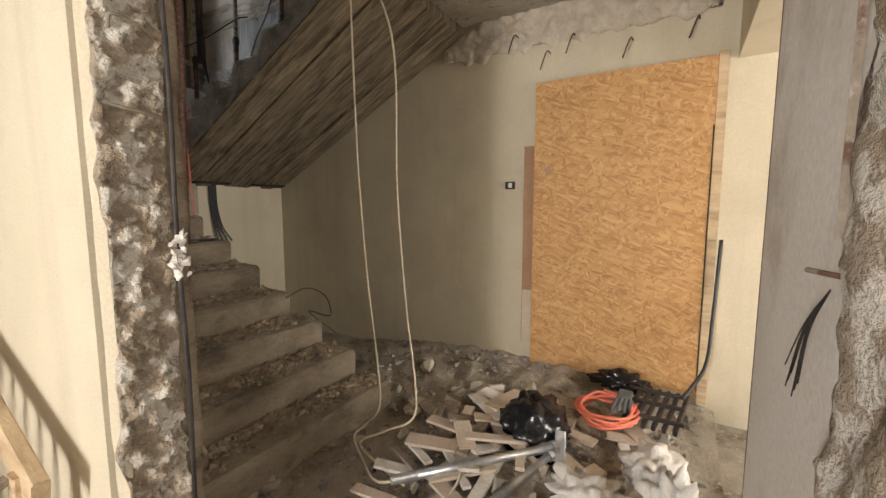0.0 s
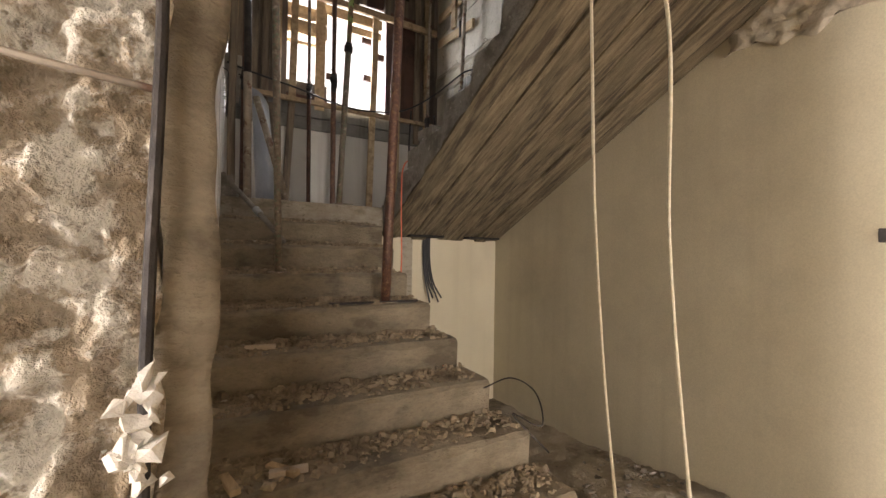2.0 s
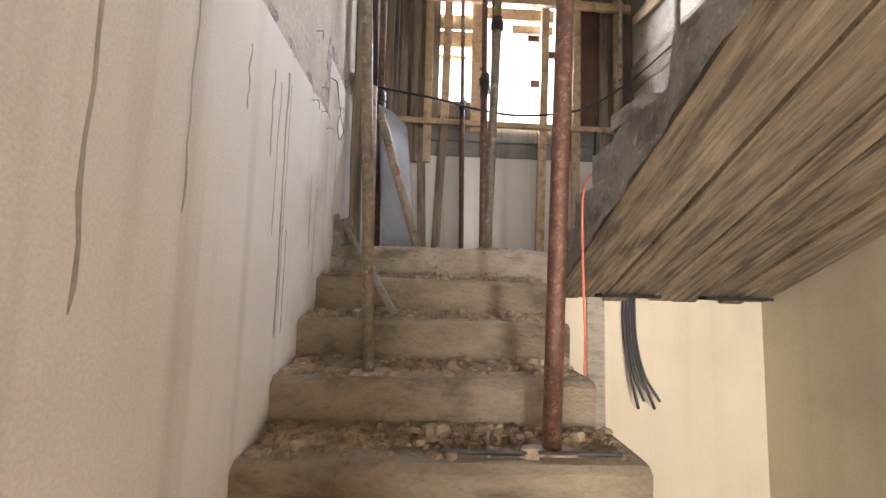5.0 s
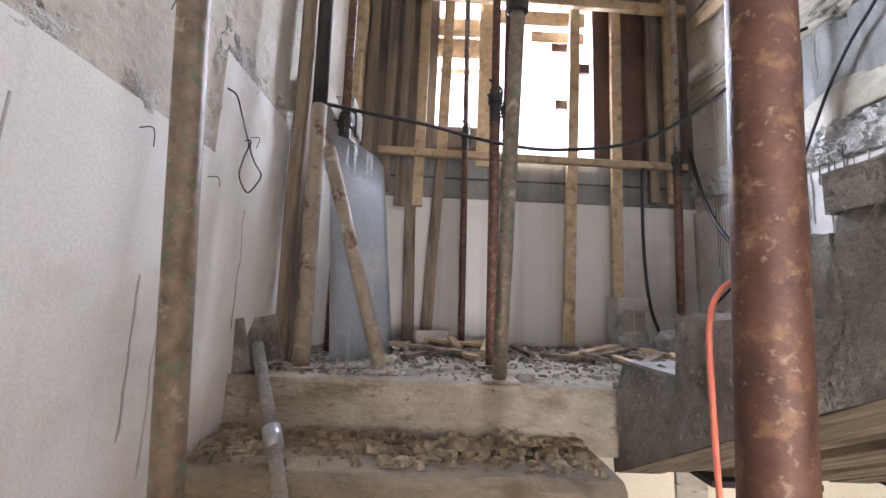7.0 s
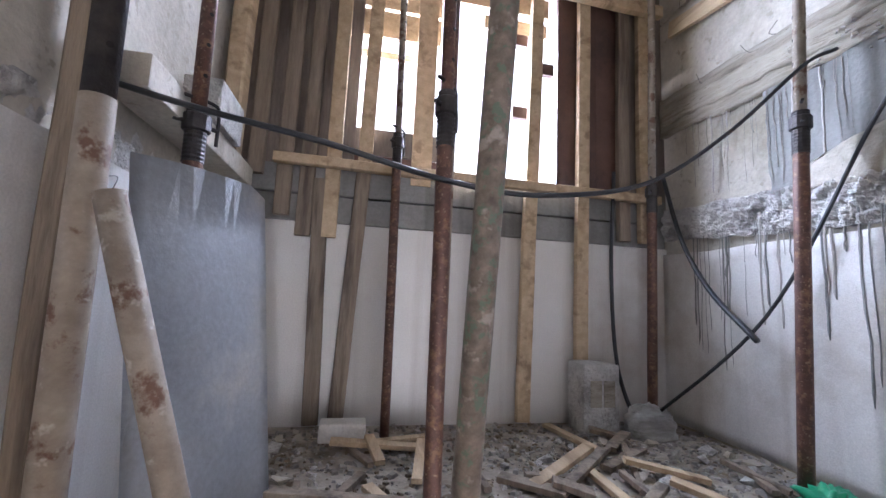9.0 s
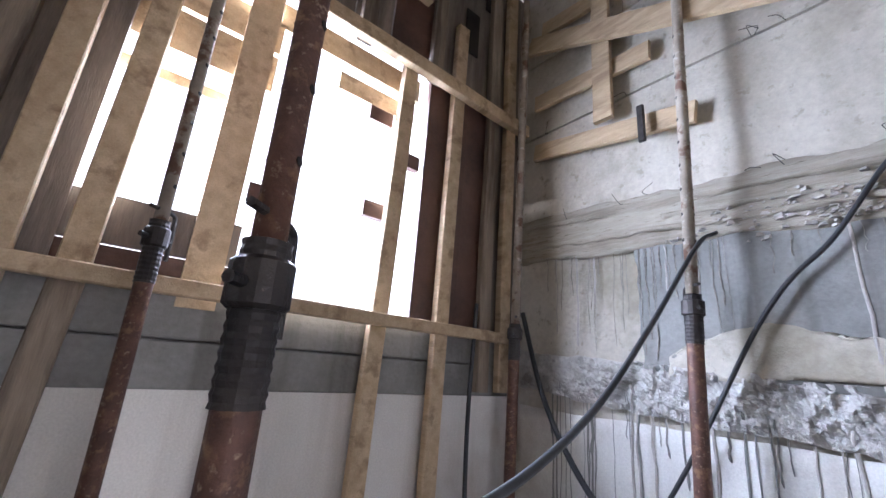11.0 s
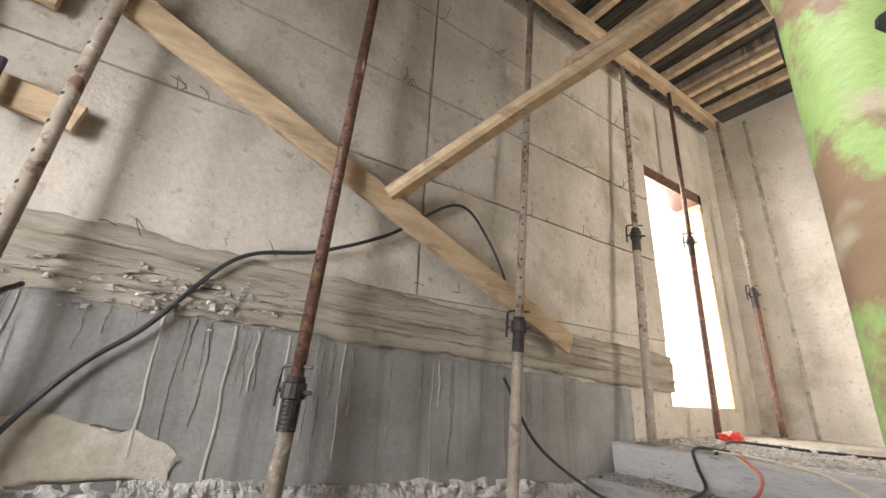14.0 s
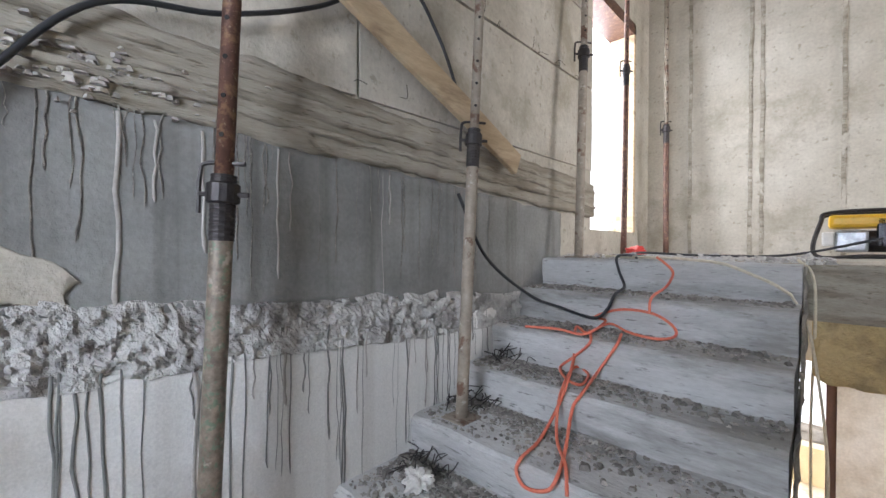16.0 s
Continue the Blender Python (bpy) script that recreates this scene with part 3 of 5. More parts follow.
part("broken_face", rough_sheet(bmesh.new(), (0.36, OY0 - 0.025, Z0), (0.50, 0, 0), (0, 0, 2.85), (0, 1, 0), 40, 200, 0.022, 8, 7.0, 0.07, 0.1), ROUGH, jamb2, "pale yellow chipped masonry", smooth=True)
part("corner_bead", tube(bmesh.new(), [(0.90, OY0 - 0.022, 1.45 + 0.1 * k) for k in range(14)], 0.007, 6), GREYPROP, jamb2, "rusty steel corner bar")
part("reinforcing_bar", tube(bmesh.new(), [(0.90, OY0 - 0.03, 1.385), (0.97, OY0 + 0.0, 1.385)], 0.005, 6), GREYPROP, jamb2)
bm = bmesh.new()
for k in range(7):
    a = k * 0.013
    tube(bm, curve_pts([(0.91, OY0 - 0.02, 1.36), (0.94 + a * 0.5, OY0 - 0.005, 1.28), (0.96 + a * 1.4, OY0 + 0.0, 1.17 - 0.02 * (k % 3))]), 0.0013, 5)
part("binding_wire", bm, DARKSTEEL, jamb2, "bunch of loose binding wires")
structure("pier_post", B(1.66, -0.30, Z0, 1.72, OY0 - 0.035, 2.36, bevel=0.004), PLYRED, "dark brown timber door post", "post")


def facing(name, y0, y1, z0, z1, material, label, amp=0.004, proud=0.012, ragged=0.012, freq=6, seed=1.0, dens=30, x=RX + 0.02, tilt=0.0):
    """A coat on the right wall, with uneven edges."""
    bm = rough_sheet(bmesh.new(), (x - proud, y0, z0), (0, y1 - y0, 0), (0, 0, z1 - z0), (-1, 0, 0), max(4, int((y1 - y0) * dens)), max(4, int((z1 - z0) * dens)), amp, freq, seed, ragged, 0.03)
    for v in bm.verts:
        v.co.z += (v.co.y - 3.3) * tilt
        v.co.z = max(v.co.z, min(soffit_z(v.co.y) + 0.1, z1) if z0 < 3.2 else v.co.z)
    return structure(name, bm, material, label, smooth=15 < dens < 80)


facing("plaster_white", 1.9, 5.4, 1.98, 2.94, WHITE, "white plaster streaked by cement drips", 0.002, 0.026, 0.008, 5, 3.0, 18)
facing("mortar_band", 1.9, 5.4, 2.90, 3.09, PALE, "pale lumpy band of hacked mortar", 0.024, 0.03, 0.03, 24, 6.0, 100, tilt=0.06)
facing("plaster_grey", 1.5, 4.72, 3.07, 3.60, GREY, "smooth grey cement plaster", 0.002, 0.030, 0.03, 4, 9.0, 30, tilt=0.06)
patch = facing("plaster_patch", 3.92, 4.62, 3.13, 3.33, CONC, "bare patch where grey plaster broke away", 0.006, 0.034, 0.05, 9, 12.0, 60)
for v in patch.data.vertices:
    a = max(0.0, min(1.0, (v.co.y - 3.9) / 0.74))
    top = 3.18 + 0.14 * math.sin(math.pi * a) ** 0.6 + 0.02 * noise.noise(Vector((v.co.y * 14, 2, 0)))
    v.co.z = 3.13 + (v.co.z - 3.13) * (top - 3.13) / 0.20
facing("beam_face", 0.98, 5.4, 3.60, 3.84, BEAMCONC, "rough brown concrete band with exposed gravel", 0.014, 0.034, 0.03, 12, 15.0, 40, tilt=0.045)
for z0, z1, sd in ((3.85, 4.46, 1), (4.475, 4.99, 2), (5.005, 5.58, 3), (5.595, 6.10, 4)):
    facing("concrete_lift", 0.99, 3.10, z0, z1, CONC, "pale cast concrete lift with pour joints", 0.003, 0.018, 0.004, 3, sd * 2.3, 12)
    facing("concrete_lift", 3.115, 5.4, z0, z1, CONC, "pale cast concrete lift with pour joints", 0.003, 0.018, 0.004, 3, sd * 3.1, 12)
facing("concrete_lift_top", 0.99, 5.4, 6.115, 6.27, CONC, "pale cast concrete top course", 0.004, 0.016, 0.006, 4, 20.0, 12)
for k, (y0, y1, dz, sd) in enumerate(((0.99, 5.35, 0.06, 1.0), (1.2, 4.6, 0.115, 2.0), (0.99, 5.35, 0.175, 3.0))):
    bm = rough_sheet(bmesh.new(), (RX - 0.03 + 0.005 * k, y0, 3.60 + dz + (y0 - 3.3) * 0.045), (0, y1 - y0, (y1 - y0) * 0.045), (0, 0, 0.022), (-1, 0, 0), int((y1 - y0) * 60), 3, 0.022, 9, sd * 7, 0.014, 0.03)
    structure("concrete_ledge", bm, BEAMCONC, "thin ragged ledge between shutter boards", smooth=True)
# honeycombed gravel in the band
rng = random.Random(21)
chips("exposed_gravel", "exposed gravel in the concrete band", [(RX - 0.02, rng.gauss(4.0, 0.22), rng.gauss(3.70, 0.035), rng.uniform(0.006, 0.015)) for _ in range(260)], GRAVEL)
# drips of cement
def drip(bm, x, y, top, ln, w, seed):
    """A run of cement on a wall at x, flat against it."""
    o = len(bm.verts)
    pts = [(x, y + 0.012 * noise.noise(Vector((seed, z * 4, 0))), top - ln * z) for z in (0, 0.12, 0.25, 0.4, 0.55, 0.7, 0.82, 0.93, 1.0)]
    tube(bm, pts, [w * (0.55 + 0.6 * abs(noise.noise(Vector((seed * 3, k, 1)))) + (0.2 if k == 7 else 0)) * (0.4 if k == 8 else 1) for k in range(9)], 6)
    bm.verts.ensure_lookup_table()
    for v in bm.verts[o:]:
        v.co.x = x + (v.co.x - x) * 0.3


for material, count, tops, lens, widths, label in ((RAW, 80, (3.60,), (0.10, 0.5), (0.0015, 0.0042), "rough grey cement runs on the grey plaster"),
                                                   (GREY, 80, (2.93, 2.96, 3.0), (0.15, 0.8), (0.002, 0.008), "grey cement drips run down the white plaster"),
                                                   (STAIN, 34, (3.58, 3.0), (0.2, 0.55), (0.003, 0.010), "brown water stains run down the wall")):
    bm = bmesh.new()
    for k in range(count):
        y, top = rng.uniform(2.3, 5.2), rng.choice(tops)
        top += (y - 3.3) * 0.06
        drip(bm, RX - (0.0125 if top > 3.3 else 0.0085), y, top, min(rng.uniform(*lens), top - soffit_z(y) - 0.16), rng.uniform(*widths), k + 0.37)
    tagged(part("cement_drips", bm, material, smooth=True), label, "stain", kind="stuff")
bm = bmesh.new()
for k, (y, top, ln, w) in enumerate(((3.04, 2.47, 0.30, 0.007), (3.10, 2.46, 0.55, 0.005), (3.17, 2.53, 0.60, 0.010), (3.20, 2.50, 0.85, 0.005), (3.18, 1.96, 0.40, 0.012), (3.24, 1.95, 0.38, 0.006),
                                     (2.86, 2.45, 0.2, 0.006), (3.52, 2.25, 0.35, 0.006), (3.60, 2.2, 0.4, 0.005), (2.6, 2.4, 0.5, 0.006), (2.35, 2.3, 0.6, 0.008), (3.95, 2.5, 0.4, 0.006))):
    drip(bm, LX, y, top, ln, w, k + 5.1)
tagged(part("wall_stains", bm, STAIN, smooth=True), "greyish brown runs down the white stair wall", "stain", kind="stuff")
# hacked band at the top of the left plaster
bm = rough_sheet(bmesh.new(), (LX - 0.014, 1.75, 2.60), (0, 2.0, 0), (0, 0, 0.08), (1, 0, 0), 150, 10, 0.018, 22, 31.0, 0.07, 0.03)
rough_sheet(bm, (LX - 0.014, 3.70, 2.62), (0, 0.08, 0), (0, 0, 0.33), (1, 0, 0), 8, 30, 0.018, 22, 33.0, 0.06, 0.03)
rough_sheet(bm, (LX - 0.014, 3.72, 2.90), (0, 1.66, 0), (0, 0, 0.14), (1, 0, 0), 130, 14, 0.02, 22, 35.0, 0.09, 0.03)
structure("wall_left_band", bm, PALE, "hacked lumpy mortar band on the stair wall", smooth=True)
# broken plaster along the foot of the slab and ceiling edge
bm = rough_sheet(bmesh.new(), (RX - 0.012, -0.15, 2.68), (0, 1.95, 0), (0, 0, 0.3), (-1, 0, 0), 120, 20, 0.03, 18, 41.0, 0.12, 0.03)
structure("wall_right_band", bm, STONE, "broken plaster edge under the slab", smooth=True)
# tie wires and bar stubs that stick out of the pour joints
wire = tagged(new("tie_wires"), "short rusty tie wires in the pour joints", "wire", kind="stuff")
bm = bmesh.new()
for k in range(60):
    y, z = rng.uniform(1.1, 5.2), rng.choice((4.468, 4.997, 5.587, 6.108, 3.9))
    d = rng.uniform(0.02, 0.07)
    tube(bm, curve_pts([(RX, y, z), (RX - d * 0.6, y + rng.uniform(-0.03, 0.03), z + rng.uniform(-0.02, 0.03)), (RX - d, y + rng.uniform(-0.06, 0.06), z + rng.uniform(-0.05, 0.06))], 3), 0.0015, 4)
for k in range(9):
    y, z = rng.uniform(2.6, 4.6), rng.uniform(2.5, 2.9)
    tube(bm, curve_pts([(LX, y, z), (LX + 0.03, y, z), (LX + 0.035, y + rng.uniform(-0.03, 0.03), z - rng.uniform(0.02, 0.06))], 3), 0.0013, 4)
part("wire", bm, DARKSTEEL, wire)
bm = bmesh.new()
for y, z in ((0.9, 2.62), (0.72, 2.7), (0.35, 2.6), (-0.02, 2.65), (1.15, 2.78)):
    tube(bm, curve_pts([(RX, y, z), (RX - 0.07, y + 0.01, z - 0.01), (RX - 0.08, y + 0.05, z - 0.13)], 4), 0.005, 6)
tagged(part("bar_stubs", bm, DARKSTEEL, smooth=True), "bent rusty reinforcing stubs out of the wall", "rebar", kind="stuff")
cable("hanging_wire_loop", [(LX, 3.76, 2.83), (LX + 0.03, 3.76, 2.808), (LX + 0.03, 3.80, 2.77), (LX + 0.03, 3.835, 2.73), (LX + 0.035, 3.854, 2.69), (LX + 0.03, 3.84, 2.64), (LX + 0.03, 3.827, 2.585), (LX + 0.03, 3.862, 2.553), (LX + 0.03, 3.898, 2.549), (LX + 0.03, 3.94, 2.585), (LX + 0.03, 3.973, 2.632), (LX + 0.03, 3.92, 2.655), (LX + 0.03, 3.877, 2.686), (LX + 0.035, 3.862, 2.71), (LX + 0.03, 3.84, 2.70)], 0.0026, DARKSTEEL, "twisted rusty wire loop on the stair wall", "wire")
# panel joints on the far upper wall
for x in (2.66, 2.20, 2.12, 1.62, 1.05, 0.6):
    bm = rough_sheet(bmesh.new(), (x, -0.398, ZU), (0.03, 0, 0), (0, 0, 3.0), (0, 1, 0), 4, 120, 0.012, 9, x * 3, 0.01, 0.02)
    structure("panel_joint", bm, BEAMCONC, "rough cement seam between wall panels", smooth=True)
structure("door_lining", B(RX + 0.012, 0.0, 3.4, RX + 0.24, 0.05, 5.355), PINE, "raw timber lining of the upper doorway", "frame")
structure("door_lintel", B(RX + 0.012, 0.0, 5.25, RX + 0.24, 0.97, 5.355), RUST, "reddish lintel over the upper doorway", "frame")
structure("shelf_ledge", B(LX, 4.34, 3.11, LX + 0.125, 5.3, 3.2, bevel=0.006), CONC, "small concrete ledge on the stair wall", "ledge")
tagged(part("concrete_block", B(LX + 0.02, 4.74, 3.2, LX + 0.15, 5.0, 3.36, bevel=0.008), PALE), "pale concrete block on the ledge", "block")

# ---- shuttering of the back wall ----
form = tagged(new("wall_shuttering"), "old timber shuttering boards with a window gap", "formwork")
rng = random.Random(8)
window = (1.08, 2.26)
x = LX + 0.01
while x < 3.02:
    w = min(rng.uniform(0.16, 0.27), 3.046 - x)
    if w < 0.008:
        break
    m = PLYRED if 2.26 <= x < 2.62 else FORM
    yb = BY - 0.01 + rng.uniform(-0.006, 0.006)
    if x + w / 2 < window[0] or x + w / 2 > window[1]:
        part("board", B(x, yb, 3.225, x + w - 0.003, yb + 0.025, 4.64), m, form)
    top = 6.30 if x + w < 2.95 else 5.6
    part("board", B(x, yb, 4.63, x + w - 0.006, yb + 0.025, top - rng.uniform(0, 0.02)), FORM if rng.random() > 0.25 else PLYRED, form)
    x += w
part("board", B(1.44, BY - 0.03, 3.22, 1.55, BY - 0.005, 4.7), PINE, form, "pale plank across the window")
part("board", B(1.06, BY + 0.004, 3.225, 1.59, BY + 0.026, 3.37), PLYRED, form)
part("board", B(1.06, BY - 0.002, 3.375, 1.58, BY + 0.02, 3.52), FORM, form)
part("board", B(1.05, BY + 0.03, 4.09, 1.58, BY + 0.055, 4.25), PINE, form)
part("board", B(1.05, BY + 0.03, 4.27, 1.58, BY + 0.055, 4.42), PINE, form)
part("board", B(1.07, BY + 0.06, 3.98, 1.5, BY + 0.08, 4.02), PINE, form)
part("board", B(1.56, BY + 0.03, 4.40, 2.26, BY + 0.055, 4.52), PINE, form)
part("board", B(1.85, BY + 0.06, 4.28, 2.26, BY + 0.085, 4.37), PINE, form)
for z, x0, x1, wd in ((3.265, 0.75, 2.93, 0.05), (4.50, 0.9, 2.97, 0.075), (4.95, 0.6, 2.2, 0.09), (5.35, 1.0, 2.6, 0.09), (5.75, 0.6, 2.9, 0.09), (6.15, 0.6, 2.95, 0.08)):
    part("rail", bar(bmesh.new(), (x0, BY - 0.09, z + 0.015), (x1, BY - 0.09, z - 0.01), 0.045, wd, wob=0.006), PINE if z < 5 else OLDWOOD, form)
for xa, xb, za, zb, m in ((0.66, 0.66, 3.2, 4.8, OLDWOOD), (0.80, 0.80, 3.0, 4.9, OLDWOOD), (0.91, 0.91, 2.9, 5.0, OLDWOOD), (1.035, 1.03, 2.9, 4.7, PINE), (1.02, 0.98, ZL + 0.02, 3.2, OLDWOOD), (1.135, 1.19, ZL + 0.02, 3.3, OLDWOOD), (1.19, 1.21, 3.3, 4.5, PINE),
                          (2.10, 2.155, ZL + 0.02, 4.55, PINE), (2.44, 2.46, ZL + 0.02, 4.95, PINE), (2.72, 2.72, 3.0, 6.2, OLDWOOD), (2.86, 2.86, 3.0, 6.2, PINE), (1.9, 1.9, 4.5, 6.2, OLDWOOD), (1.3, 1.3, 4.6, 6.2, OLDWOOD), (2.3, 2.3, 4.5, 6.2, OLDWOOD)):
    part("stud", bar(bmesh.new(), (xa, BY - 0.045, za), (xb, BY - 0.045, zb), 0.075, 0.04, up=(0, 1, 0), wob=0.004), m, form)
for z, xx in ((4.16, 1.99), (3.70, 2.02), (3.62, 1.57), (4.0, 2.16)):
    part("cleat", B(xx, BY - 0.005, z, xx + 0.12, BY + 0.03, z + 0.07), PLYRED, form)
# gap shade drawn as black sheets laid over the boards
for z, xx in ((4.85, 2.5), (5.25, 2.65), (5.65, 2.2), (5.1, 1.7), (5.5, 1.5)):
    part("dark_patch", B(xx, BY - 0.025, z, xx + 0.1, BY - 0.018, z + 0.3), HOLLOWSHADE, form, "black sheet for the shade of a gap between boards")

# boards left on the right wall
left_form = tagged(new("wall_boards"), "pine shutter boards still tied to the concrete", "formwork")
part("upright", bar(bmesh.new(), (2.955, 4.81, 4.33), (2.955, 4.80, 5.46), 0.10, 0.03, up=(1, 0, 0)), PINE, left_form)
for y0, y1, z0, z1 in ((4.25, 5.2, 5.08, 5.18), (4.42, 5.25, 4.20, 4.33), (4.58, 5.25, 4.62, 4.66), (4.40, 5.3, 3.98, 4.0)):
    if z0 > 4.1:
        part("crosspiece", bar(bmesh.new(), (2.985, y0, z0), (2.985, y1, z1), 0.10, 0.03, up=(1, 0, 0), wob=0.003), PINE, left_form)
part("clamp", bar(bmesh.new(), (2.93, 4.62, 4.12), (2.93, 4.62, 4.30), 0.03, 0.02, up=(1, 0, 0)), DARKSTEEL, left_form)
tagged(part("diagonal_board", bar(bmesh.new(), (2.91, 5.24, 5.03), (2.93, 2.18, 3.71), 0.115, 0.032, up=(1, 0, 0), wob=0.006), PINE), "long diagonal pine board braced to the wall", "board")
tagged(part("timber_strut", bar(bmesh.new(), (2.93, 3.34, 4.25), (1.70, 1.95, 5.65), 0.11, 0.06, up=(0, 0, 1), bevel=0.016, wob=0.012), PINE), "rough split pine strut leaning to the wall", "strut")
tagged(part("timber_strut", bar(bmesh.new(), (2.40, 2.72, 4.93), (1.62, 1.78, 5.80), 0.10, 0.06, up=(0, 0, 1), bevel=0.016, wob=0.012), PINE), "rough split pine strut beside another", "strut")
tagged(part("roof_beam", bar(bmesh.new(), (1.50, 5.33, 4.98), (1.68, 1.55, 5.0), 0.20, 0.08, wob=0.006), PINE), "heavy fresh pine beam under the roof", "beam")
bm = bmesh.new()
for y in (4.52, 3.34):
    xx = 1.50 + (5.33 - y) * 0.0476
    tube(bm, [(xx - 0.105, y, 4.935), (xx + 0.105, y, 4.935), (xx + 0.105, y, 5.03), (xx - 0.105, y, 5.03), (xx - 0.105, y, 4.935)], 0.004, 5)
tagged(part("beam_ties", bm, DARKSTEEL), "wire ties round the pine beam", "wire", kind="stuff")
tagged(part("leaning_post", bar(bmesh.new(), (0.605, 4.26, ZL), (0.595, 4.235, 3.75), 0.11, 0.06, up=(1, 0, 0), bevel=0.012, wob=0.01), OLDWOOD), "weathered timber post leaning on the wall", "post")
tagged(part("leaning_post", bar(bmesh.new(), (0.60, 5.15, 3.2), (0.60, 5.15, 4.4), 0.10, 0.08, up=(1, 0, 0), bevel=0.01, wob=0.01), PINE), "short pine post standing on the ledge", "post")

# ---- roof timbers ----
rng = random.Random(3)
y = 5.2
while y > -0.3:
    j = bar(bmesh.new(), (0.2, y + rng.uniform(-0.03, 0.03), ZR - 0.02), (RX - 0.01, y + rng.uniform(-0.03, 0.03), ZR - 0.02), 0.055, 0.09, wob=0.006)
    tagged(part("roof_joist", j, PINE if rng.random() > 0.5 else OLDWOOD), "sawn timber joist under the reed roof", "joist", "roof joists")
    y -= 0.30 if rng.random() > 0.2 else 0.14
for x, m in ((2.90, PINE), (0.75, OLDWOOD)):
    tagged(part("ledger", bar(bmesh.new(), (x, 5.36, ZR - 0.115), (x, -0.38, ZR - 0.115), 0.08, 0.09, wob=0.006), m), "long timber ledger carrying the joists", "ledger")
tagged(part("ledger", bar(bmesh.new(), (2.87, 2.5, ZR - 0.21), (2.87, 1.2, ZR - 0.21), 0.07, 0.08, wob=0.006), PINE), "short pine plank under the ledger", "ledger")


# ---- steel props ----
def steel_prop(foot, top, r=0.03, lower=GREYPROP, upper=RUST, split=0.55, plate=True, handle=True, label="rusty adjustable steel prop", nut=True):
    """Outer tube, inner tube with pin holes, threaded collar with handle, pin and foot plate."""
    foot, top = Vector(foot), Vector(top)
    ax = (top - foot).normalized()
    t = tagged(new("steel_prop"), label, "prop", "steel props")
    m = foot + (top - foot) * split
    part("outer_tube", tube(bmesh.new(), [foot + (m - foot) * k / 8 for k in range(9)], r, 16), lower, t, smooth=True)
    ri = r * (0.8 if nut else 0.94)
    part("inner_tube", tube(bmesh.new(), [m, top], ri, 14), upper, t, smooth=True)
    if nut:
        bm = bmesh.new()
        pts = [m + ax * (-0.17 + 0.0065 * k) for k in range(27)] if handle else [m + ax * (-0.05 + 0.0018 * k) for k in range(27)]
        tube(bm, pts, [r * (1.06 if k % 2 else 1.13) for k in range(27)], 14)
        part("thread", bm, DARKSTEEL, t, "dark threaded sleeve")
        part("collar", tube(bmesh.new(), [m - ax * 0.075, m - ax * 0.07, m - ax * 0.025, m - ax * 0.02], [r * 1.2, r * 1.42, r * 1.42, r * 1.2], 14), DARKSTEEL, t, "dark adjusting nut")
    s = ax.orthogonal().normalized()
    if handle:
        part("handle", tube(bmesh.new(), [m - ax * 0.05 - s * r * 2.3, m - ax * 0.05 + s * r * 2.3], 0.007, 8), DARKSTEEL, t)
        part("pin", tube(bmesh.new(), curve_pts([m + ax * 0.03 - s * r * 1.9, m + ax * 0.03 + s * r * 1.6, m + ax * 0.0 + s * r * 2.2, m - ax * 0.10 + s * r * 2.2]), 0.006, 6), DARKSTEEL, t)
    u = ax.cross(s)
    n = int((top - m).length / 0.1)
    # pin holes are black discs, the dark of each hole put into the colour
    for side in (-1, 1):
        for k in range(1, min(n, 12)):
            c = m + ax * 0.1 * k + u * side * ri * 0.93
            part("pin_hole", tube(bmesh.new(), [c, c + u * side * ri * 0.09], 0.0065, 10), HOLLOWSHADE, t)
    if plate:
        bm = B(-0.06, -0.06, 0.0, 0.06, 0.06, 0.006)
        bmesh.ops.translate(bm, vec=foot, verts=bm.verts)
        part("foot_plate", bm, GREYPROP, t, "bent steel foot plate")
    return t


Z1 = ZL + 0.004
steel_prop((0.870, 3.231, 1.436), (0.750, 3.019, 4.6), 0.021, MOTTLED, RUST, 0.9, label="thin brown steel prop with flaking paint")
steel_prop((1.480, 3.02, 1.256), (1.56, 2.955, 4.6), 0.030, RUST, RUST, 0.9)
steel_prop((1.416, 4.012, Z1), (1.440, 3.615, 4.93), 0.025, MOTTLED, GREENPROP, 0.44, handle=False, label="steel prop with flaking green upper tube")
steel_prop((1.436, 4.345, Z1), (1.42, 4.40, 4.95), 0.024, RUST, RUST, 0.42, label="dark red steel prop with threaded collar")
steel_prop((1.368, 5.198, Z1), (1.32, 5.198, 5.2), 0.022, RUST, GREYPROP, 0.45)
steel_prop((1.62, 5.2, Z1), (1.62, 5.2, 4.9), 0.022, GREYPROP, RUST, 0.55)
steel_prop((0.722, 4.115, Z1), (0.668, 4.10, 4.9), 0.030, GREYPROP, DARKSTEEL, 0.34, handle=False, nut=False, label="cement-caked steel prop with dark upper tube")
steel_prop((0.70, 4.59, Z1), (0.685, 4.52, 4.8), 0.028, RUST, RUST, 0.42, label="red steel prop beside the shuttering")
steel_prop((2.80, 5.24, Z1), (2.86, 5.22, 6.2), 0.026, RUST, GREYPROP, 0.32)
steel_prop((2.847, 4.513, Z1), (2.895, 4.357, 6.2), 0.026, RUST, GREYPROP, 0.34)
steel_prop((2.86, 3.70, F2[0][1] + 0.004), (2.84, 3.52, 6.2), 0.028, MOTTLED, RUST, 0.335, label="steel prop with white-caked foot and red top")
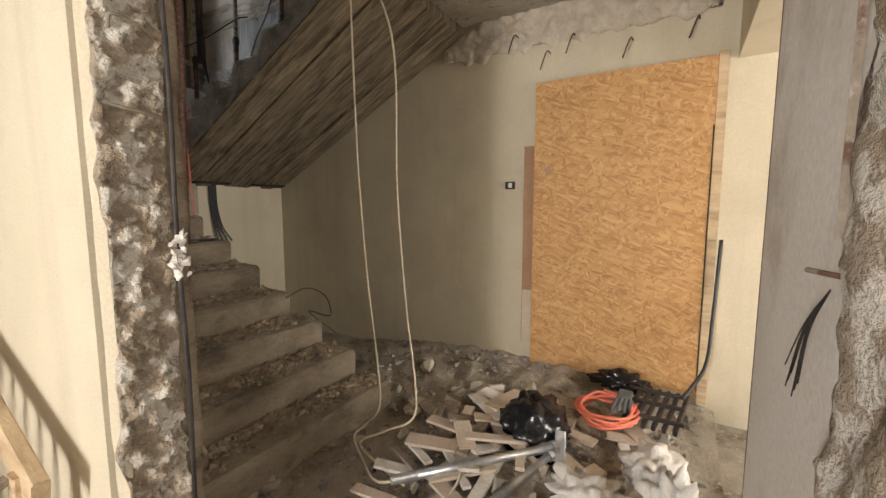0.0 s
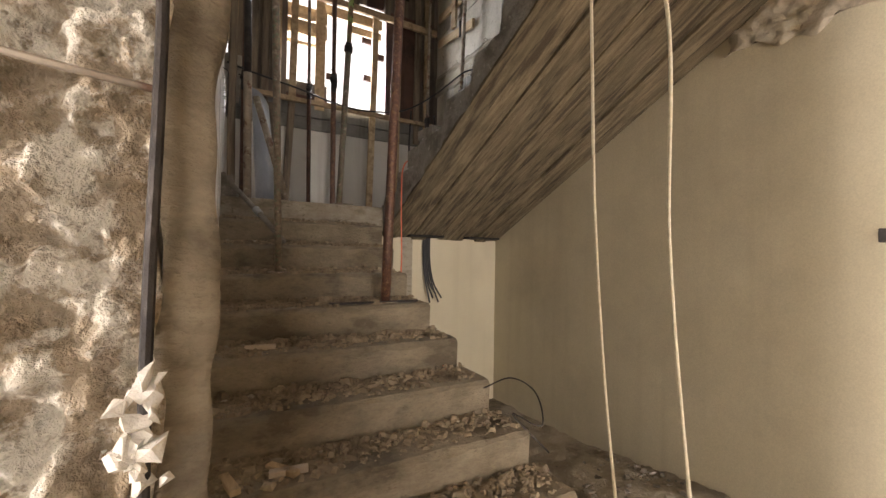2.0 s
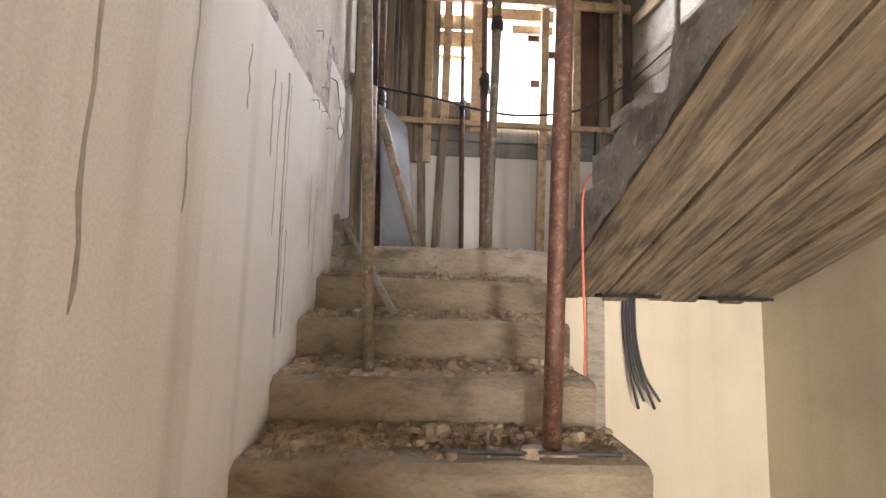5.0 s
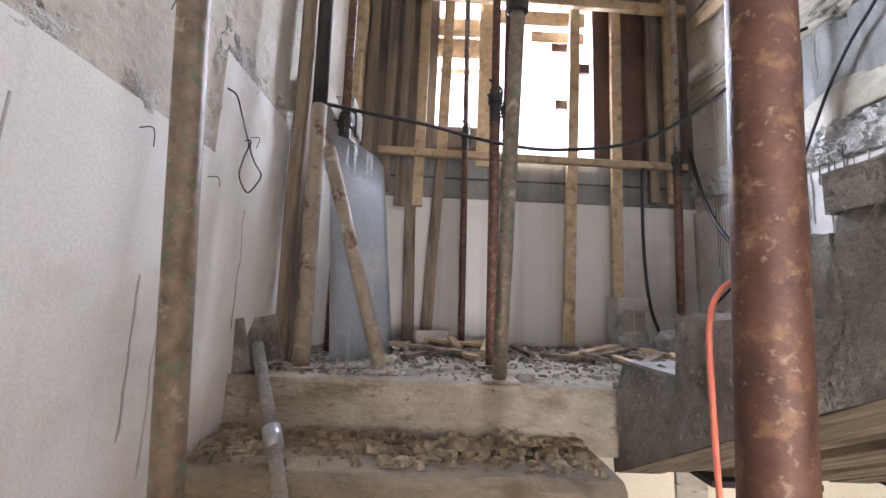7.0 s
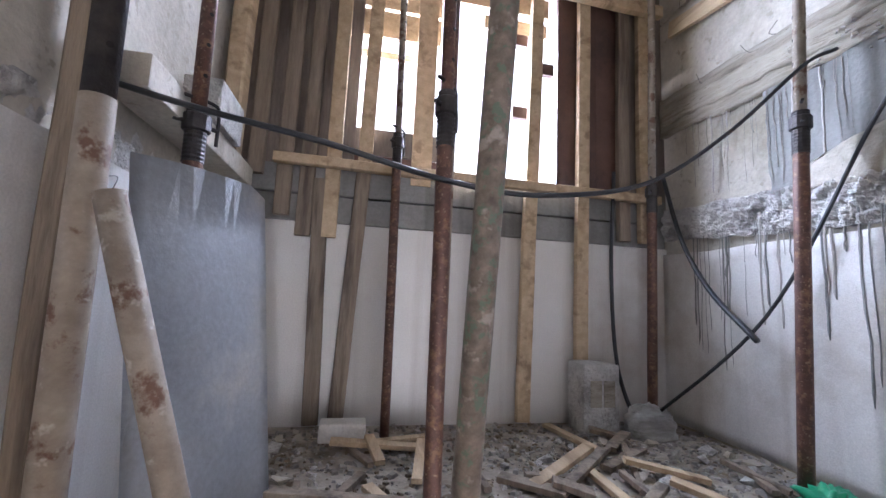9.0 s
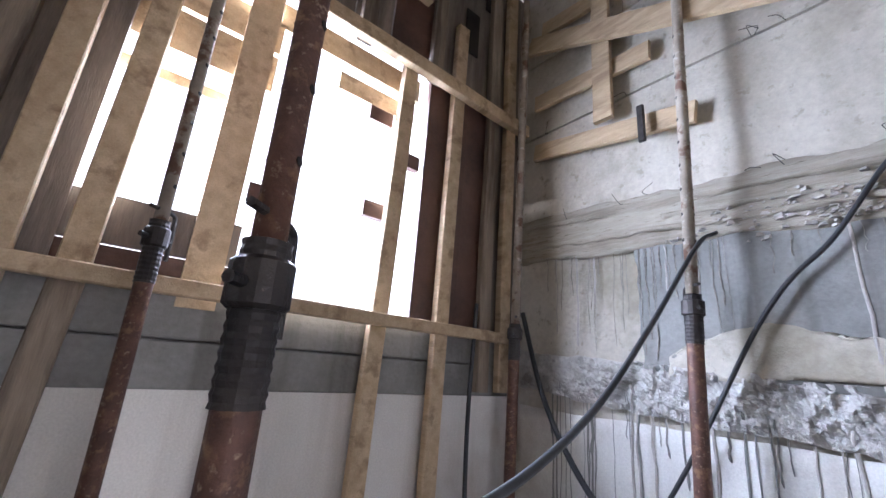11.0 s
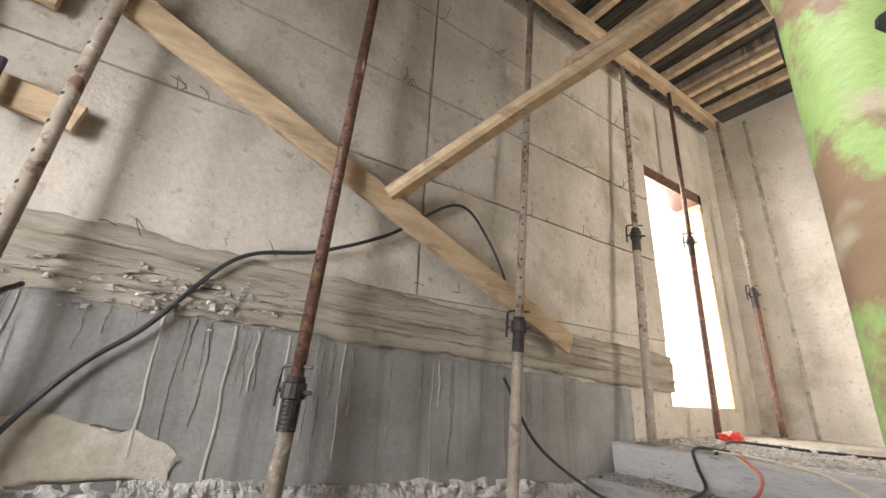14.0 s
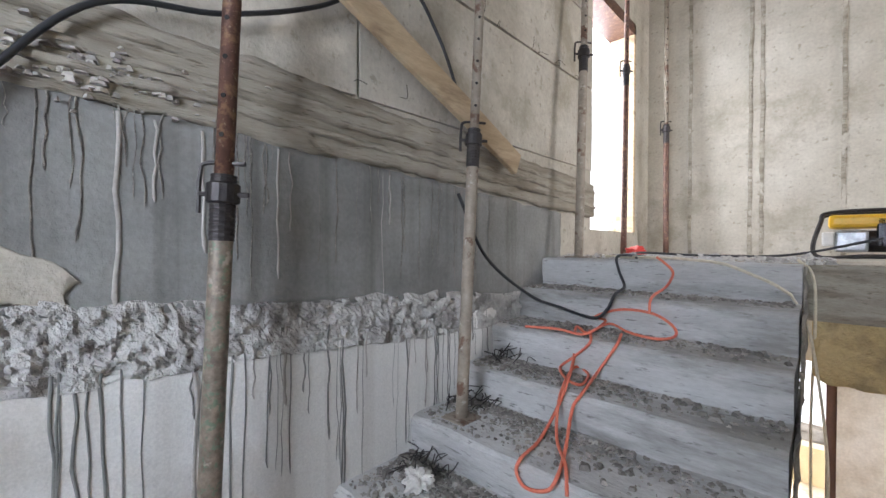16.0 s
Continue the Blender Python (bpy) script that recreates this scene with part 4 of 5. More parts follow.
steel_prop((2.84, 2.72, F2[3][1] + 0.004), (2.88, 2.44, 6.2), 0.026, GREYPROP, GREYPROP, 0.34, label="grey cement-caked steel prop on the steps")
steel_prop((2.82, 1.66, ZU + 0.004), (2.92, 1.32, 6.2), 0.026, GREYPROP, GREYPROP, 0.45)
steel_prop((2.86, 0.80, ZU + 0.004), (2.90, 0.62, 6.2), 0.022, RUST, RUST, 0.5)
steel_prop((2.80, -0.10, ZU + 0.004), (2.84, -0.20, 6.2), 0.024, RUST, GREYPROP, 0.4, label="pinkish red steel prop in the corner")
tagged(part("leaning_pipe", tube(bmesh.new(), [(1.005, 4.085, Z1 + 0.022), (0.765, 4.075, 2.78)], 0.026, 14), GREYPROP, smooth=True), "cement-caked steel pipe leaning by the wall", "pipe")
tagged(part("loose_plate", B(0.945, 4.03, ZL, 1.075, 4.15, ZL + 0.006), GREYPROP), "bent steel plate under the leaning pipe", "plate")
tagged(part("loose_pipe", tube(bmesh.new(), [(0.615, 3.985, 2.06), (0.78, 3.75, 1.847), (0.932, 3.522, 1.632)], 0.018, 12), RAW, smooth=True), "grey pipe with a bright coupling on the steps", "pipe")
tagged(part("pipe_coupling", tube(bmesh.new(), [(0.765, 3.771, 1.867), (0.792, 3.733, 1.830)], 0.025, 12), GALV, smooth=True), "bright galvanised coupling round the grey pipe", "coupling")
# metal sheet against the wall
bm = bmesh.new()
cols = []
for i in range(13):
    a = i / 12
    zt = 2.89 + 0.05 * a - 0.22 * max(0.0, a - 0.85) ** 1.0
    bow = 0.012 * math.sin(a * 5)
    col = []
    for k in range(7):
        h = k / 6
        px, py = (0.79 + 0.22 * a) * (1 - h) + (0.735 + 0.175 * a) * h, (4.24 + 0.35 * a) * (1 - h) + (4.175 + 0.42 * a) * h
        col.append(bm.verts.new((px + bow, py - bow, Z1 + (zt - Z1) * h)))
    cols.append(col)
for a, b in zip(cols, cols[1:]):
    for k in range(6):
        bm.faces.new((a[k], a[k + 1], b[k + 1], b[k]))
bmesh.ops.solidify(bm, geom=list(bm.faces), thickness=0.004)
tagged(part("metal_sheet", bm, SHEET, smooth=True), "bluish grey metal sheet leaning on the wall", "sheet")
pan = tagged(new("mortar_pan"), "dusty grey mortar pan leaning on the wall", "pan")
tilt = Matrix.Translation((0.605, 4.05, ZL + 0.012)) @ Matrix.Rotation(radians(-14), 4, "Y") @ Matrix.Rotation(radians(-18), 4, "Z")
for name, dims in (("base", (-0.05, -0.075, 0.0, -0.042, 0.075, 0.17)), ("rim", (-0.05, -0.083, 0.0, 0.03, -0.075, 0.17)), ("rim", (-0.05, 0.075, 0.0, 0.03, 0.083, 0.17)), ("rim", (-0.042, -0.075, 0.0, 0.03, 0.075, 0.008))):
    bm = B(*dims, bevel=0.002)
    bmesh.ops.transform(bm, matrix=tilt, verts=bm.verts)
    part(name, bm, RAW, pan)

# ---- the boarded doorway ----
osb = tagged(new("boarded_door"), "orange strand board screwed over the doorway", "door")
part("board", B(RX - 0.045, -0.13, 0.28, RX - 0.030, 0.99, 2.41, bevel=0.002), OSB, osb)
part("edge_plank", B(RX - 0.035, -0.185, 0.22, RX - 0.005, -0.132, 2.43, bevel=0.003), PINE, osb, "orange pine edge plank")
part("side_strip", B(RX - 0.028, 0.992, 0.42, RX - 0.016, 1.075, 1.96, bevel=0.002), FIBREB, osb, "brown hardboard strip")
part("side_strip", B(RX - 0.0285, 0.994, 0.42, RX - 0.012, 1.07, 0.85, bevel=0.002), BOARD, osb)
part("tape", bar(bmesh.new(), (RX - 0.047, 0.86, 1.78), (RX - 0.03, 1.06, 1.66), 0.06, 0.003, up=(1, 0, 0), bevel=0.001), FIBREB, osb)
# black strip over the board edge, painted as the shade of a gap
part("gap", B(RX - 0.048, -0.131, 0.3, RX - 0.031, -0.125, 2.0), HOLLOWSHADE, osb)
sock = tagged(new("wall_socket"), "dark wall box with a white switch insert", "socket")
part("box", B(RX - 0.012, 1.155, 1.64, RX + 0.002, 1.235, 1.70, bevel=0.004), DARKSTEEL, sock)
part("insert", B(RX - 0.016, 1.178, 1.652, RX - 0.01, 1.208, 1.688, bevel=0.002), SOCKET, sock)

# ---- cords and cables ----
cable("electric_cord", [(1.835, 1.75, 3.07), (1.775, 1.68, 2.9), (1.715, 1.61, 2.3), (1.738, 1.61, 1.7), (1.75, 1.57, 1.1), (1.72, 1.48, 0.62), (1.56, 1.33, 0.45), (1.50, 1.38, 0.36), (1.46, 1.42, 0.3), (1.40, 1.30, 0.24), (1.30, 1.12, 0.26), (1.42, 0.98, 0.28), (1.5, 0.92, 0.28)], 0.0062, CORD, "cream electrical cord hanging from the upper floor", "cord", per=10)
cable("electric_cord", [(1.82, 1.60, 3.215), (1.77, 1.64, 3.15), (1.76, 1.63, 2.95), (1.775, 1.385, 2.4), (1.764, 1.355, 1.6), (1.75, 1.29, 0.95), (1.73, 1.22, 0.55), (1.60, 1.14, 0.42), (1.52, 1.26, 0.35), (1.43, 1.35, 0.3), (1.38, 1.12, 0.25), (1.33, 1.0, 0.27)], 0.0062, CORD, "cream electrical cord hanging in a loop", "cord", per=10)
cable("electric_cord", [(1.20, 0.95, 0.2), (1.28, 0.80, 0.28), (1.45, 0.78, 0.33), (1.56, 0.88, 0.32), (1.70, 0.86, 0.34)], 0.006, CORD, "cream cord lying over the rubble", "cord")
cable("stair_cord", [(2.75, 1.5, 3.213), (2.5, 1.66, 3.213), (2.3, 1.72, 3.214), (2.22, 1.757, 3.21), (2.08, 1.757, 3.195), (1.97, 1.757, 3.15), (1.89, 1.757, 3.11), (1.835, 1.757, 3.07)], 0.007, CORD, "cream cord draped over the top step", "cord")
cable("black_cable", [(0.56, 4.34, 3.12), (0.62, 4.33, 3.10), (0.82, 4.30, 3.05), (1.105, 4.29, 3.0), (1.44, 4.31, 2.938), (1.74, 4.34, 2.935), (2.15, 4.42, 3.04), (2.5, 4.44, 3.27), (2.84, 4.42, 3.58), (2.98, 4.40, 3.66)], 0.008, CABLE, "thick black cable sagging across the landing", per=12)
cable("black_cable", [(2.70, 5.2, 2.0), (2.93, 4.7, 2.6), (2.98, 4.29, 3.35), (2.985, 4.09, 3.58), (2.985, 3.88, 3.85), (2.985, 3.6, 3.94), (2.985, 3.3, 4.09), (2.985, 2.93, 4.35), (2.98, 2.72, 4.2), (2.97, 2.56, 3.9)], 0.008, CABLE, "black cable running up the concrete wall", per=10)
cable("black_cable", [(2.95, 5.3, 3.4), (2.93, 5.15, 3.0), (2.90, 4.95, 2.72), (2.86, 4.68, 2.5)], 0.013, CABLE, "black cable slanting across the wall corner")
cable("black_cable", [(2.62, 5.3, 3.4), (2.60, 5.3, 2.8), (2.62, 5.28, 2.3), (2.68, 5.2, ZL + 0.02)], 0.011, CABLE, "black cable hanging in the corner")
cable("black_cable", [(2.88, 2.70, 3.5), (2.88, 2.5, 3.22), (2.83, 2.2, 3.02), (2.74, 2.065, 2.955), (2.554, 2.065, 2.92), (2.486, 2.065, 2.97), (2.462, 2.03, 3.042), (2.50, 1.80, 3.06), (2.546, 1.757, 3.145), (2.56, 1.72, 3.22), (2.46, 1.6, 3.215)], 0.008, CABLE, "black cable lying down the steps", per=8)
cable("orange_cord", [(2.806, 2.278, 2.873), (2.656, 2.239, 2.877), (2.511, 2.255, 2.878), (2.512, 2.017, 2.903), (2.564, 2.017, 2.919), (2.445, 2.018, 2.968), (2.305, 2.017, 2.968), (2.219, 2.018, 2.925), (2.205, 2.017, 2.88), (2.243, 2.131, 2.878), (2.372, 2.088, 2.878), (2.494, 2.017, 2.893), (2.508, 2.225, 2.878), (2.608, 2.138, 2.877), (2.55, 2.277, 2.772), (2.476, 2.507, 2.707), (2.508, 2.517, 2.616), (2.488, 2.687, 2.556), (2.467, 2.838, 2.558), (2.475, 2.857, 2.515), (2.44, 2.858, 2.477), (2.364, 2.857, 2.497), (2.327, 2.859, 2.553), (2.383, 2.691, 2.557), (2.441, 2.518, 2.636), (2.406, 2.517, 2.7), (2.436, 2.28, 2.734), (2.363, 2.28, 2.854), (2.393, 2.137, 2.877)], 0.0065, ORANGE, "coral orange extension cord in loops on the steps", "cord", per=7)
cable("orange_cord", [(2.292, 2.859, 2.514), (2.341, 2.773, 2.557), (2.453, 2.62, 2.558), (2.493, 2.518, 2.677), (2.549, 2.277, 2.724), (2.484, 2.276, 2.707), (2.448, 2.425, 2.707), (2.518, 2.408, 2.708), (2.618, 2.277, 2.709), (2.55, 2.277, 2.772), (2.477, 2.278, 2.848), (2.525, 2.168, 2.878)], 0.0065, ORANGE, "coral orange cord knotted on the steps", "cord", per=7)
cable("orange_cord", [(2.30, 2.06, 2.97), (2.296, 2.04, 3.042), (2.31, 1.76, 3.07), (2.28, 1.76, 3.14), (2.32, 1.757, 3.19), (2.36, 1.74, 3.216)], 0.0065, ORANGE, "coral orange cord end over the top step", "cord", per=7)
cable("orange_cord", [(2.6, 3.30, 2.235), (2.3, 3.36, 2.24), (2.02, 3.42, 2.27), (1.86, 3.455, 2.30), (1.775, 3.465, 2.24), (1.752, 3.45, 2.04), (1.75, 3.42, 1.6), (1.72, 3.3, 1.2), (1.76, 2.9, 1.07), (1.70, 2.7, 0.95), (1.9, 2.3, 0.6)], 0.006, ORANGE, "thin coral cord hanging beside the flight", "cord", per=10)
cable("wire_coil", [(1.8, 2.38, 0.86), (1.92, 2.30, 0.92), (2.0, 2.2, 0.86), (1.95, 2.1, 0.74), (1.85, 2.2, 0.78), (2.0, 2.1, 0.6)], 0.004, DARKSTEEL, "loose dark wires at the edge of the steps", "wire")
for k in range(5):
    cable("black_conduit", [(2.20 + 0.016 * k, 3.985, 1.75), (2.20 + 0.016 * k, 3.975, 1.5), (2.22 + 0.02 * k, 3.96, 1.3), (2.25 + 0.03 * k, 3.93, 1.12 + 0.04 * (k % 3))], 0.008, CABLE, "cut black conduit hanging under the landing", "conduit")
# each slot is a solid black block, its inner shade put into the colour
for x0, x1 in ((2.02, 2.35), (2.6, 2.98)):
    tagged(part("soffit_slot", B(x0, 3.86, soffit_z(3.93) - 0.012, x1, 3.985, soffit_z(3.98) + 0.03), HOLLOWSHADE), "black block for the shaded slot at the soffit foot", "slot")
structure("conduit_chase", B(1.99, 3.985, 0.3, 2.09, 4.004, 1.75), BEAMCONC, "brown unplastered strip in the wall", "strip")

# ---- rubble ----
def pile_height(x, y):
    """Height of the debris over the ground floor."""
    h = 0.30 * math.exp(-((x - 1.75) / 0.75) ** 2 - ((y - 0.75) / 0.55) ** 2) * 0.55
    h += 0.15 * max(0.0, min(1.0, (x - 1.9) / 1.1)) * math.exp(-((y - 0.9) / 1.3) ** 2)
    h += 0.12 * math.exp(-((x - 2.6) / 0.5) ** 2 - ((y - 1.9) / 0.8) ** 2)
    h += 0.06 * math.exp(-((x - 1.4) / 0.5) ** 2 - ((y - 1.6) / 0.4) ** 2)
    return h


bm = bmesh.new()
n1, n2 = 90, 150
grid = []
for j in range(n2 + 1):
    row = []
    for i in range(n1 + 1):
        x, y = LX + 0.002 + (RX - LX - 0.004) * i / n1, -0.23 + 4.22 * j / n2
        h = pile_height(x, y)
        h += (0.02 + 0.12 * h) * (noise.fractal(Vector((x * 5, y * 5, 0)), 0.7, 2.1, 5) + 0.4)
        row.append(bm.verts.new((x, y, Z0 + 0.004 + max(0, h))))
    grid.append(row)
for j in range(n2):
    for i in range(n1):
        bm.faces.new((grid[j][i], grid[j][i + 1], grid[j + 1][i + 1], grid[j + 1][i]))
tagged(part("rubble_heap", bm, DUST, smooth=True), "grey-brown heap of building dust and rubble", "rubble", kind="stuff")


def on_pile(x, y):
    return Z0 + pile_height(x, y) * 1.04 + 0.015


rng = random.Random(12)
spots = []
for k in range(2600):
    x, y = rng.uniform(0.7, 2.98), rng.uniform(-0.15, 2.6)
    if rng.random() < 0.25 + pile_height(x, y) * 4:
        spots.append((x, y, on_pile(x, y), abs(rng.gauss(0, 0.011)) + 0.004))
chips("gravel", "grey gravel and mortar bits over the floor", spots, GRAVEL)
for k in range(260):
    x, y = rng.uniform(0.75, 2.5), rng.uniform(0.1, 1.9)
    if rng.random() > 0.35 + 2 * pile_height(x, y):
        continue
    r = rng.uniform(0.022, 0.075)
    tagged(part("rubble_stone", rock(bmesh.new(), (x, y, on_pile(x, y) + r * 0.3), (r, r * rng.uniform(0.6, 1), r * rng.uniform(0.45, 0.8)), rng), STONE), "broken piece of masonry in the heap", "stone", "rubble stones")
for k in range(60):
    x, y, a = rng.uniform(1.15, 2.3), rng.uniform(0.1, 1.1), rng.uniform(0, 3.1)
    l, w = rng.uniform(0.06, 0.22), rng.uniform(0.03, 0.11)
    if x - l < 0.95 or y - l < -0.18:
        continue
    z = on_pile(x, y) + 0.03
    tagged(part("board_scrap", bar(bmesh.new(), (x - l * math.cos(a), y - l * math.sin(a), z + rng.uniform(-0.02, 0.05)), (x + l * math.cos(a), y + l * math.sin(a), z + rng.uniform(0, 0.06)), w, 0.016, bevel=0.002), rng.choice((BOARD, PAPER, OLDWOOD, BOARD))), "broken board scrap lying in the rubble", "board", "board scraps")


def crumpled(name, c, r, material, label, category, seed, sharp=0.35):
    """A crumpled bag or sack: a ball folded by ridged noise and flattened below."""
    bm = bmesh.new()
    bmesh.ops.create_icosphere(bm, subdivisions=4, radius=1)
    for v in bm.verts:
        d = v.co.normalized()
        f = 1 + sharp * (abs(noise.noise(d * 2.2 + Vector((seed, 0, 0)))) * 1.6 - 0.5) + sharp * 0.5 * abs(noise.noise(d * 5 + Vector((0, seed, 0))))
        v.co = Vector((d.x * r[0], d.y * r[1], max(d.z, -0.35) * r[2])) * f + Vector(c)
    return tagged(part(name, bm, material, smooth=True), label, category)


crumpled("rubbish_bag", (1.98, 0.62, 0.33), (0.20, 0.18, 0.17), BLACKPL, "shiny black plastic rubbish bag on the heap", "bag", 3)
crumpled("rubbish_bag", (2.84, 0.30, 0.32), (0.09, 0.17, 0.07), BLACKPL, "small dark plastic bag by the board", "bag", 8, 0.6)
crumpled("paper_sack", (1.62, 0.28, 0.31), (0.11, 0.14, 0.08), PAPER, "crumpled white cement sack", "sack", 5, 0.6)
crumpled("paper_sack", (1.95, 0.05, 0.32), (0.14, 0.12, 0.08), PAPER, "crumpled white cement sack", "sack", 11, 0.6)
crumpled("paper_sack", (1.74, -0.02, 0.32), (0.12, 0.10, 0.12), PAPER, "torn white paper sack by the pier", "sack", 15, 0.7)


def pipe(p, q, r, label, material=GALV):
    t = tagged(new("metal_pipe"), label, "pipe", "loose pipes")
    p, q = Vector(p), Vector(q)
    a = (q - p).normalized()
    part("shaft", tube(bmesh.new(), [p, q], r, 14), material, t, smooth=True)
    part("threaded_end", tube(bmesh.new(), [p + a * 0.004 * k for k in range(30)], [r * (1.03 if k % 2 else 1.09) for k in range(30)], 12), material, t)
    part("nut", tube(bmesh.new(), [q - a * 0.03, q], r * 1.5, 6), material, t)
    return t


pipe((1.26, 1.02, 0.33), (1.83, 0.46, 0.36), 0.02, "galvanised threaded pipe across the rubble")
pipe((1.22, 0.66, 0.30), (1.80, 0.48, 0.33), 0.018, "galvanised pipe under another pipe")
tagged(part("metal_channel", bar(bmesh.new(), (1.80, 0.44, 0.31), (1.88, 0.46, 0.41), 0.05, 0.02), GALV), "short galvanised steel channel", "channel")
bm = bmesh.new()
pts = []
for k in range(70):
    a = k * 0.55
    pts.append((2.35 + (0.16 + 0.02 * math.sin(k * 1.3)) * math.cos(a), 0.32 + (0.15 + 0.02 * math.cos(k)) * math.sin(a), 0.32 + 0.0009 * k + 0.01 * math.sin(k * 2.1)))
tagged(part("orange_cord", tube(bm, curve_pts(pts, 4), 0.008, 6), ORANGE, smooth=True), "coiled coral orange extension cord", "cord")
crate = tagged(new("plastic_rack"), "dark grey slatted plastic rack in the rubble", "rack")
for k in range(6):
    part("slat", bar(bmesh.new(), (2.30, -0.02 + 0.05 * k, 0.33), (2.78, -0.08 + 0.05 * k, 0.34), 0.022, 0.03), DARKSTEEL, crate)
for x in (2.36, 2.55, 2.72):
    part("crossbar", bar(bmesh.new(), (x, -0.06, 0.355), (x, 0.24, 0.355), 0.025, 0.02), DARKSTEEL, crate)
glove = bmesh.new()
box(glove, 2.42, 0.20, 0.38, 2.54, 0.28, 0.41, bevel=0.012)
for k in range(4):
    tube(glove, [(2.43, 0.205 + 0.022 * k, 0.395), (2.36, 0.20 + 0.028 * k, 0.38), (2.32, 0.19 + 0.034 * k, 0.365)], [0.012, 0.012, 0.007], 8)
tagged(part("work_glove", glove, mat("grey_fabric", (0.10, 0.105, 0.11), (0.15, 0.155, 0.16), 20, 0.9, 0.3)), "grey work glove lying on the rack", "glove")
cable("black_hose", [(2.55, -0.05, 0.42), (2.8, -0.16, 0.55), (2.95, -0.19, 0.85), (2.97, -0.205, 1.3)], 0.012, CABLE, "black hose up the corner beside the board", "hose")

# rubble on the steps and landing
spots = []
rng = random.Random(33)
for y, z, xr in F1:
    for k in range(1100):
        x = rng.uniform(LX + 0.02, xr - 0.02)
        e = abs(rng.gauss(0, 0.085))
        if rng.random() < 0.3:
            x = LX + abs(rng.gauss(0, 0.12)) + 0.02
        spots.append((min(x, xr - 0.02), max(y + RUN1 - 0.015 - e, y + 0.05), z + 0.003 + 0.03 * max(0, 1 - e / 0.12) * rng.random(), abs(rng.gauss(0, 0.010)) + 0.003))
chips("step_debris", "dark grit and mortar bits on the lower steps", spots, DEBRIS)
spots = []
for i, (y, z) in enumerate(F2[:7]):
    RUN2 = y - F2[i + 1][0]
    for k in range(1700):
        x = RX - abs(rng.gauss(0, 0.35)) - 0.03 if rng.random() < 0.75 else rng.uniform(F2X, RX - 0.03)
        spots.append((max(x, F2X + 0.02), max(y - RUN2 + 0.015 + abs(rng.gauss(0, 0.07)), y - RUN2 + 0.02) if rng.random() < 0.7 else rng.uniform(y - RUN2 + 0.02, y - 0.03), z + 0.003, abs(rng.gauss(0, 0.006)) + 0.002))
chips("step_debris", "grey grit on the upper steps", spots, GRAVEL)
spots = []
for k in range(5200):
    x, y = rng.uniform(LX + 0.03, RX - 0.03), rng.uniform(4.0, BY - 0.03)
    d = min(y - 4.0 + 0.2, 0.5)
    if rng.random() < 0.3 + (0.5 if y > 4.8 or x < 1.0 or x > 2.4 else 0):
        spots.append((x, y, ZL + 0.003, abs(rng.gauss(0, 0.007)) + 0.002 + (0.016 if rng.random() < 0.05 else 0)))
chips("landing_debris", "pale mortar crumbs over the landing", spots, GRAVEL)
spots = []
for k in range(3600):
    x, y = rng.uniform(LX + 0.03, RX - 0.03), rng.uniform(4.05, BY - 0.03)
    if rng.random() < 0.2 + 0.8 * max(0, noise.noise(Vector((x * 2.5, y * 2.5, 5))) + 0.25):
        spots.append((x, y, ZL + 0.002, abs(rng.gauss(0, 0.007)) + 0.002))
chips("landing_grit", "dark grit and dust over the landing", spots, DEBRIS)
for k in range(120):
    y, z, xr = rng.choice(F1)
    r = rng.uniform(0.010, 0.036) * rng.uniform(0.6, 1.1)
    x = rng.choice((rng.uniform(LX + 0.04, LX + 0.25), rng.uniform(LX + 0.1, xr - 0.1)))
    tagged(part("rubble_stone", rock(bmesh.new(), (x, y + RUN1 - 0.03 - r, z + r * 0.45), (r, r * 0.8, r * 0.6), rng), STONE), "broken mortar lump on the steps", "stone", "rubble stones")
for k in range(60):
    x, y = rng.choice(((rng.uniform(0.62, 1.15), rng.uniform(4.15, 5.3)), (rng.uniform(1.2, 2.9), rng.uniform(4.7, 5.35)), (rng.uniform(2.2, 2.95), rng.uniform(4.3, 5.3))))
    r = rng.uniform(0.014, 0.05)
    tagged(part("rubble_stone", rock(bmesh.new(), (x, y, ZL + r * 0.4), (r, r * 0.8, r * 0.6), rng), rng.choice((STONE, PALE))), "broken mortar lump on the landing", "stone", "rubble stones")
for k in range(28):
    x, y, a = rng.uniform(1.0, 2.85), rng.uniform(4.4, 5.25), rng.uniform(0, 3.1)
    l = rng.uniform(0.06, 0.26)
    z = ZL + 0.02
    x, y = min(max(x, LX + 0.3), RX - 0.3), min(y, BY - 0.3)
    tagged(part("wood_scrap", bar(bmesh.new(), (x - l * math.cos(a), y - l * math.sin(a), z), (x + l * math.cos(a), y + l * math.sin(a), z + rng.uniform(0, 0.05)), rng.uniform(0.02, 0.06), 0.02, bevel=0.002), rng.choice((PINE, OLDWOOD, OLDWOOD))), "offcut of timber on the landing", "wood scrap", "wood scraps")
for y, z, x, a in ((F1[6][0] + 0.12, F1[6][1] + 0.016, 0.80, 0.9), (F1[6][0] + 0.10, F1[6][1] + 0.016, 0.82, 0.1), (F1[6][0] + 0.1, F1[6][1] + 0.016, 0.62, 1.3), (F1[4][0] + 0.14, F1[4][1] + 0.016, 0.75, 0.2)):
    tagged(part("wood_scrap", bar(bmesh.new(), (x - 0.07 * math.cos(a), y + 0.07 * math.sin(a), z), (x + 0.07 * math.cos(a), y - 0.07 * math.sin(a), z), 0.035, 0.022, bevel=0.003), PINE if a > 0.8 else BOARD), "short pine offcut on the steps", "wood scrap", "wood scraps")
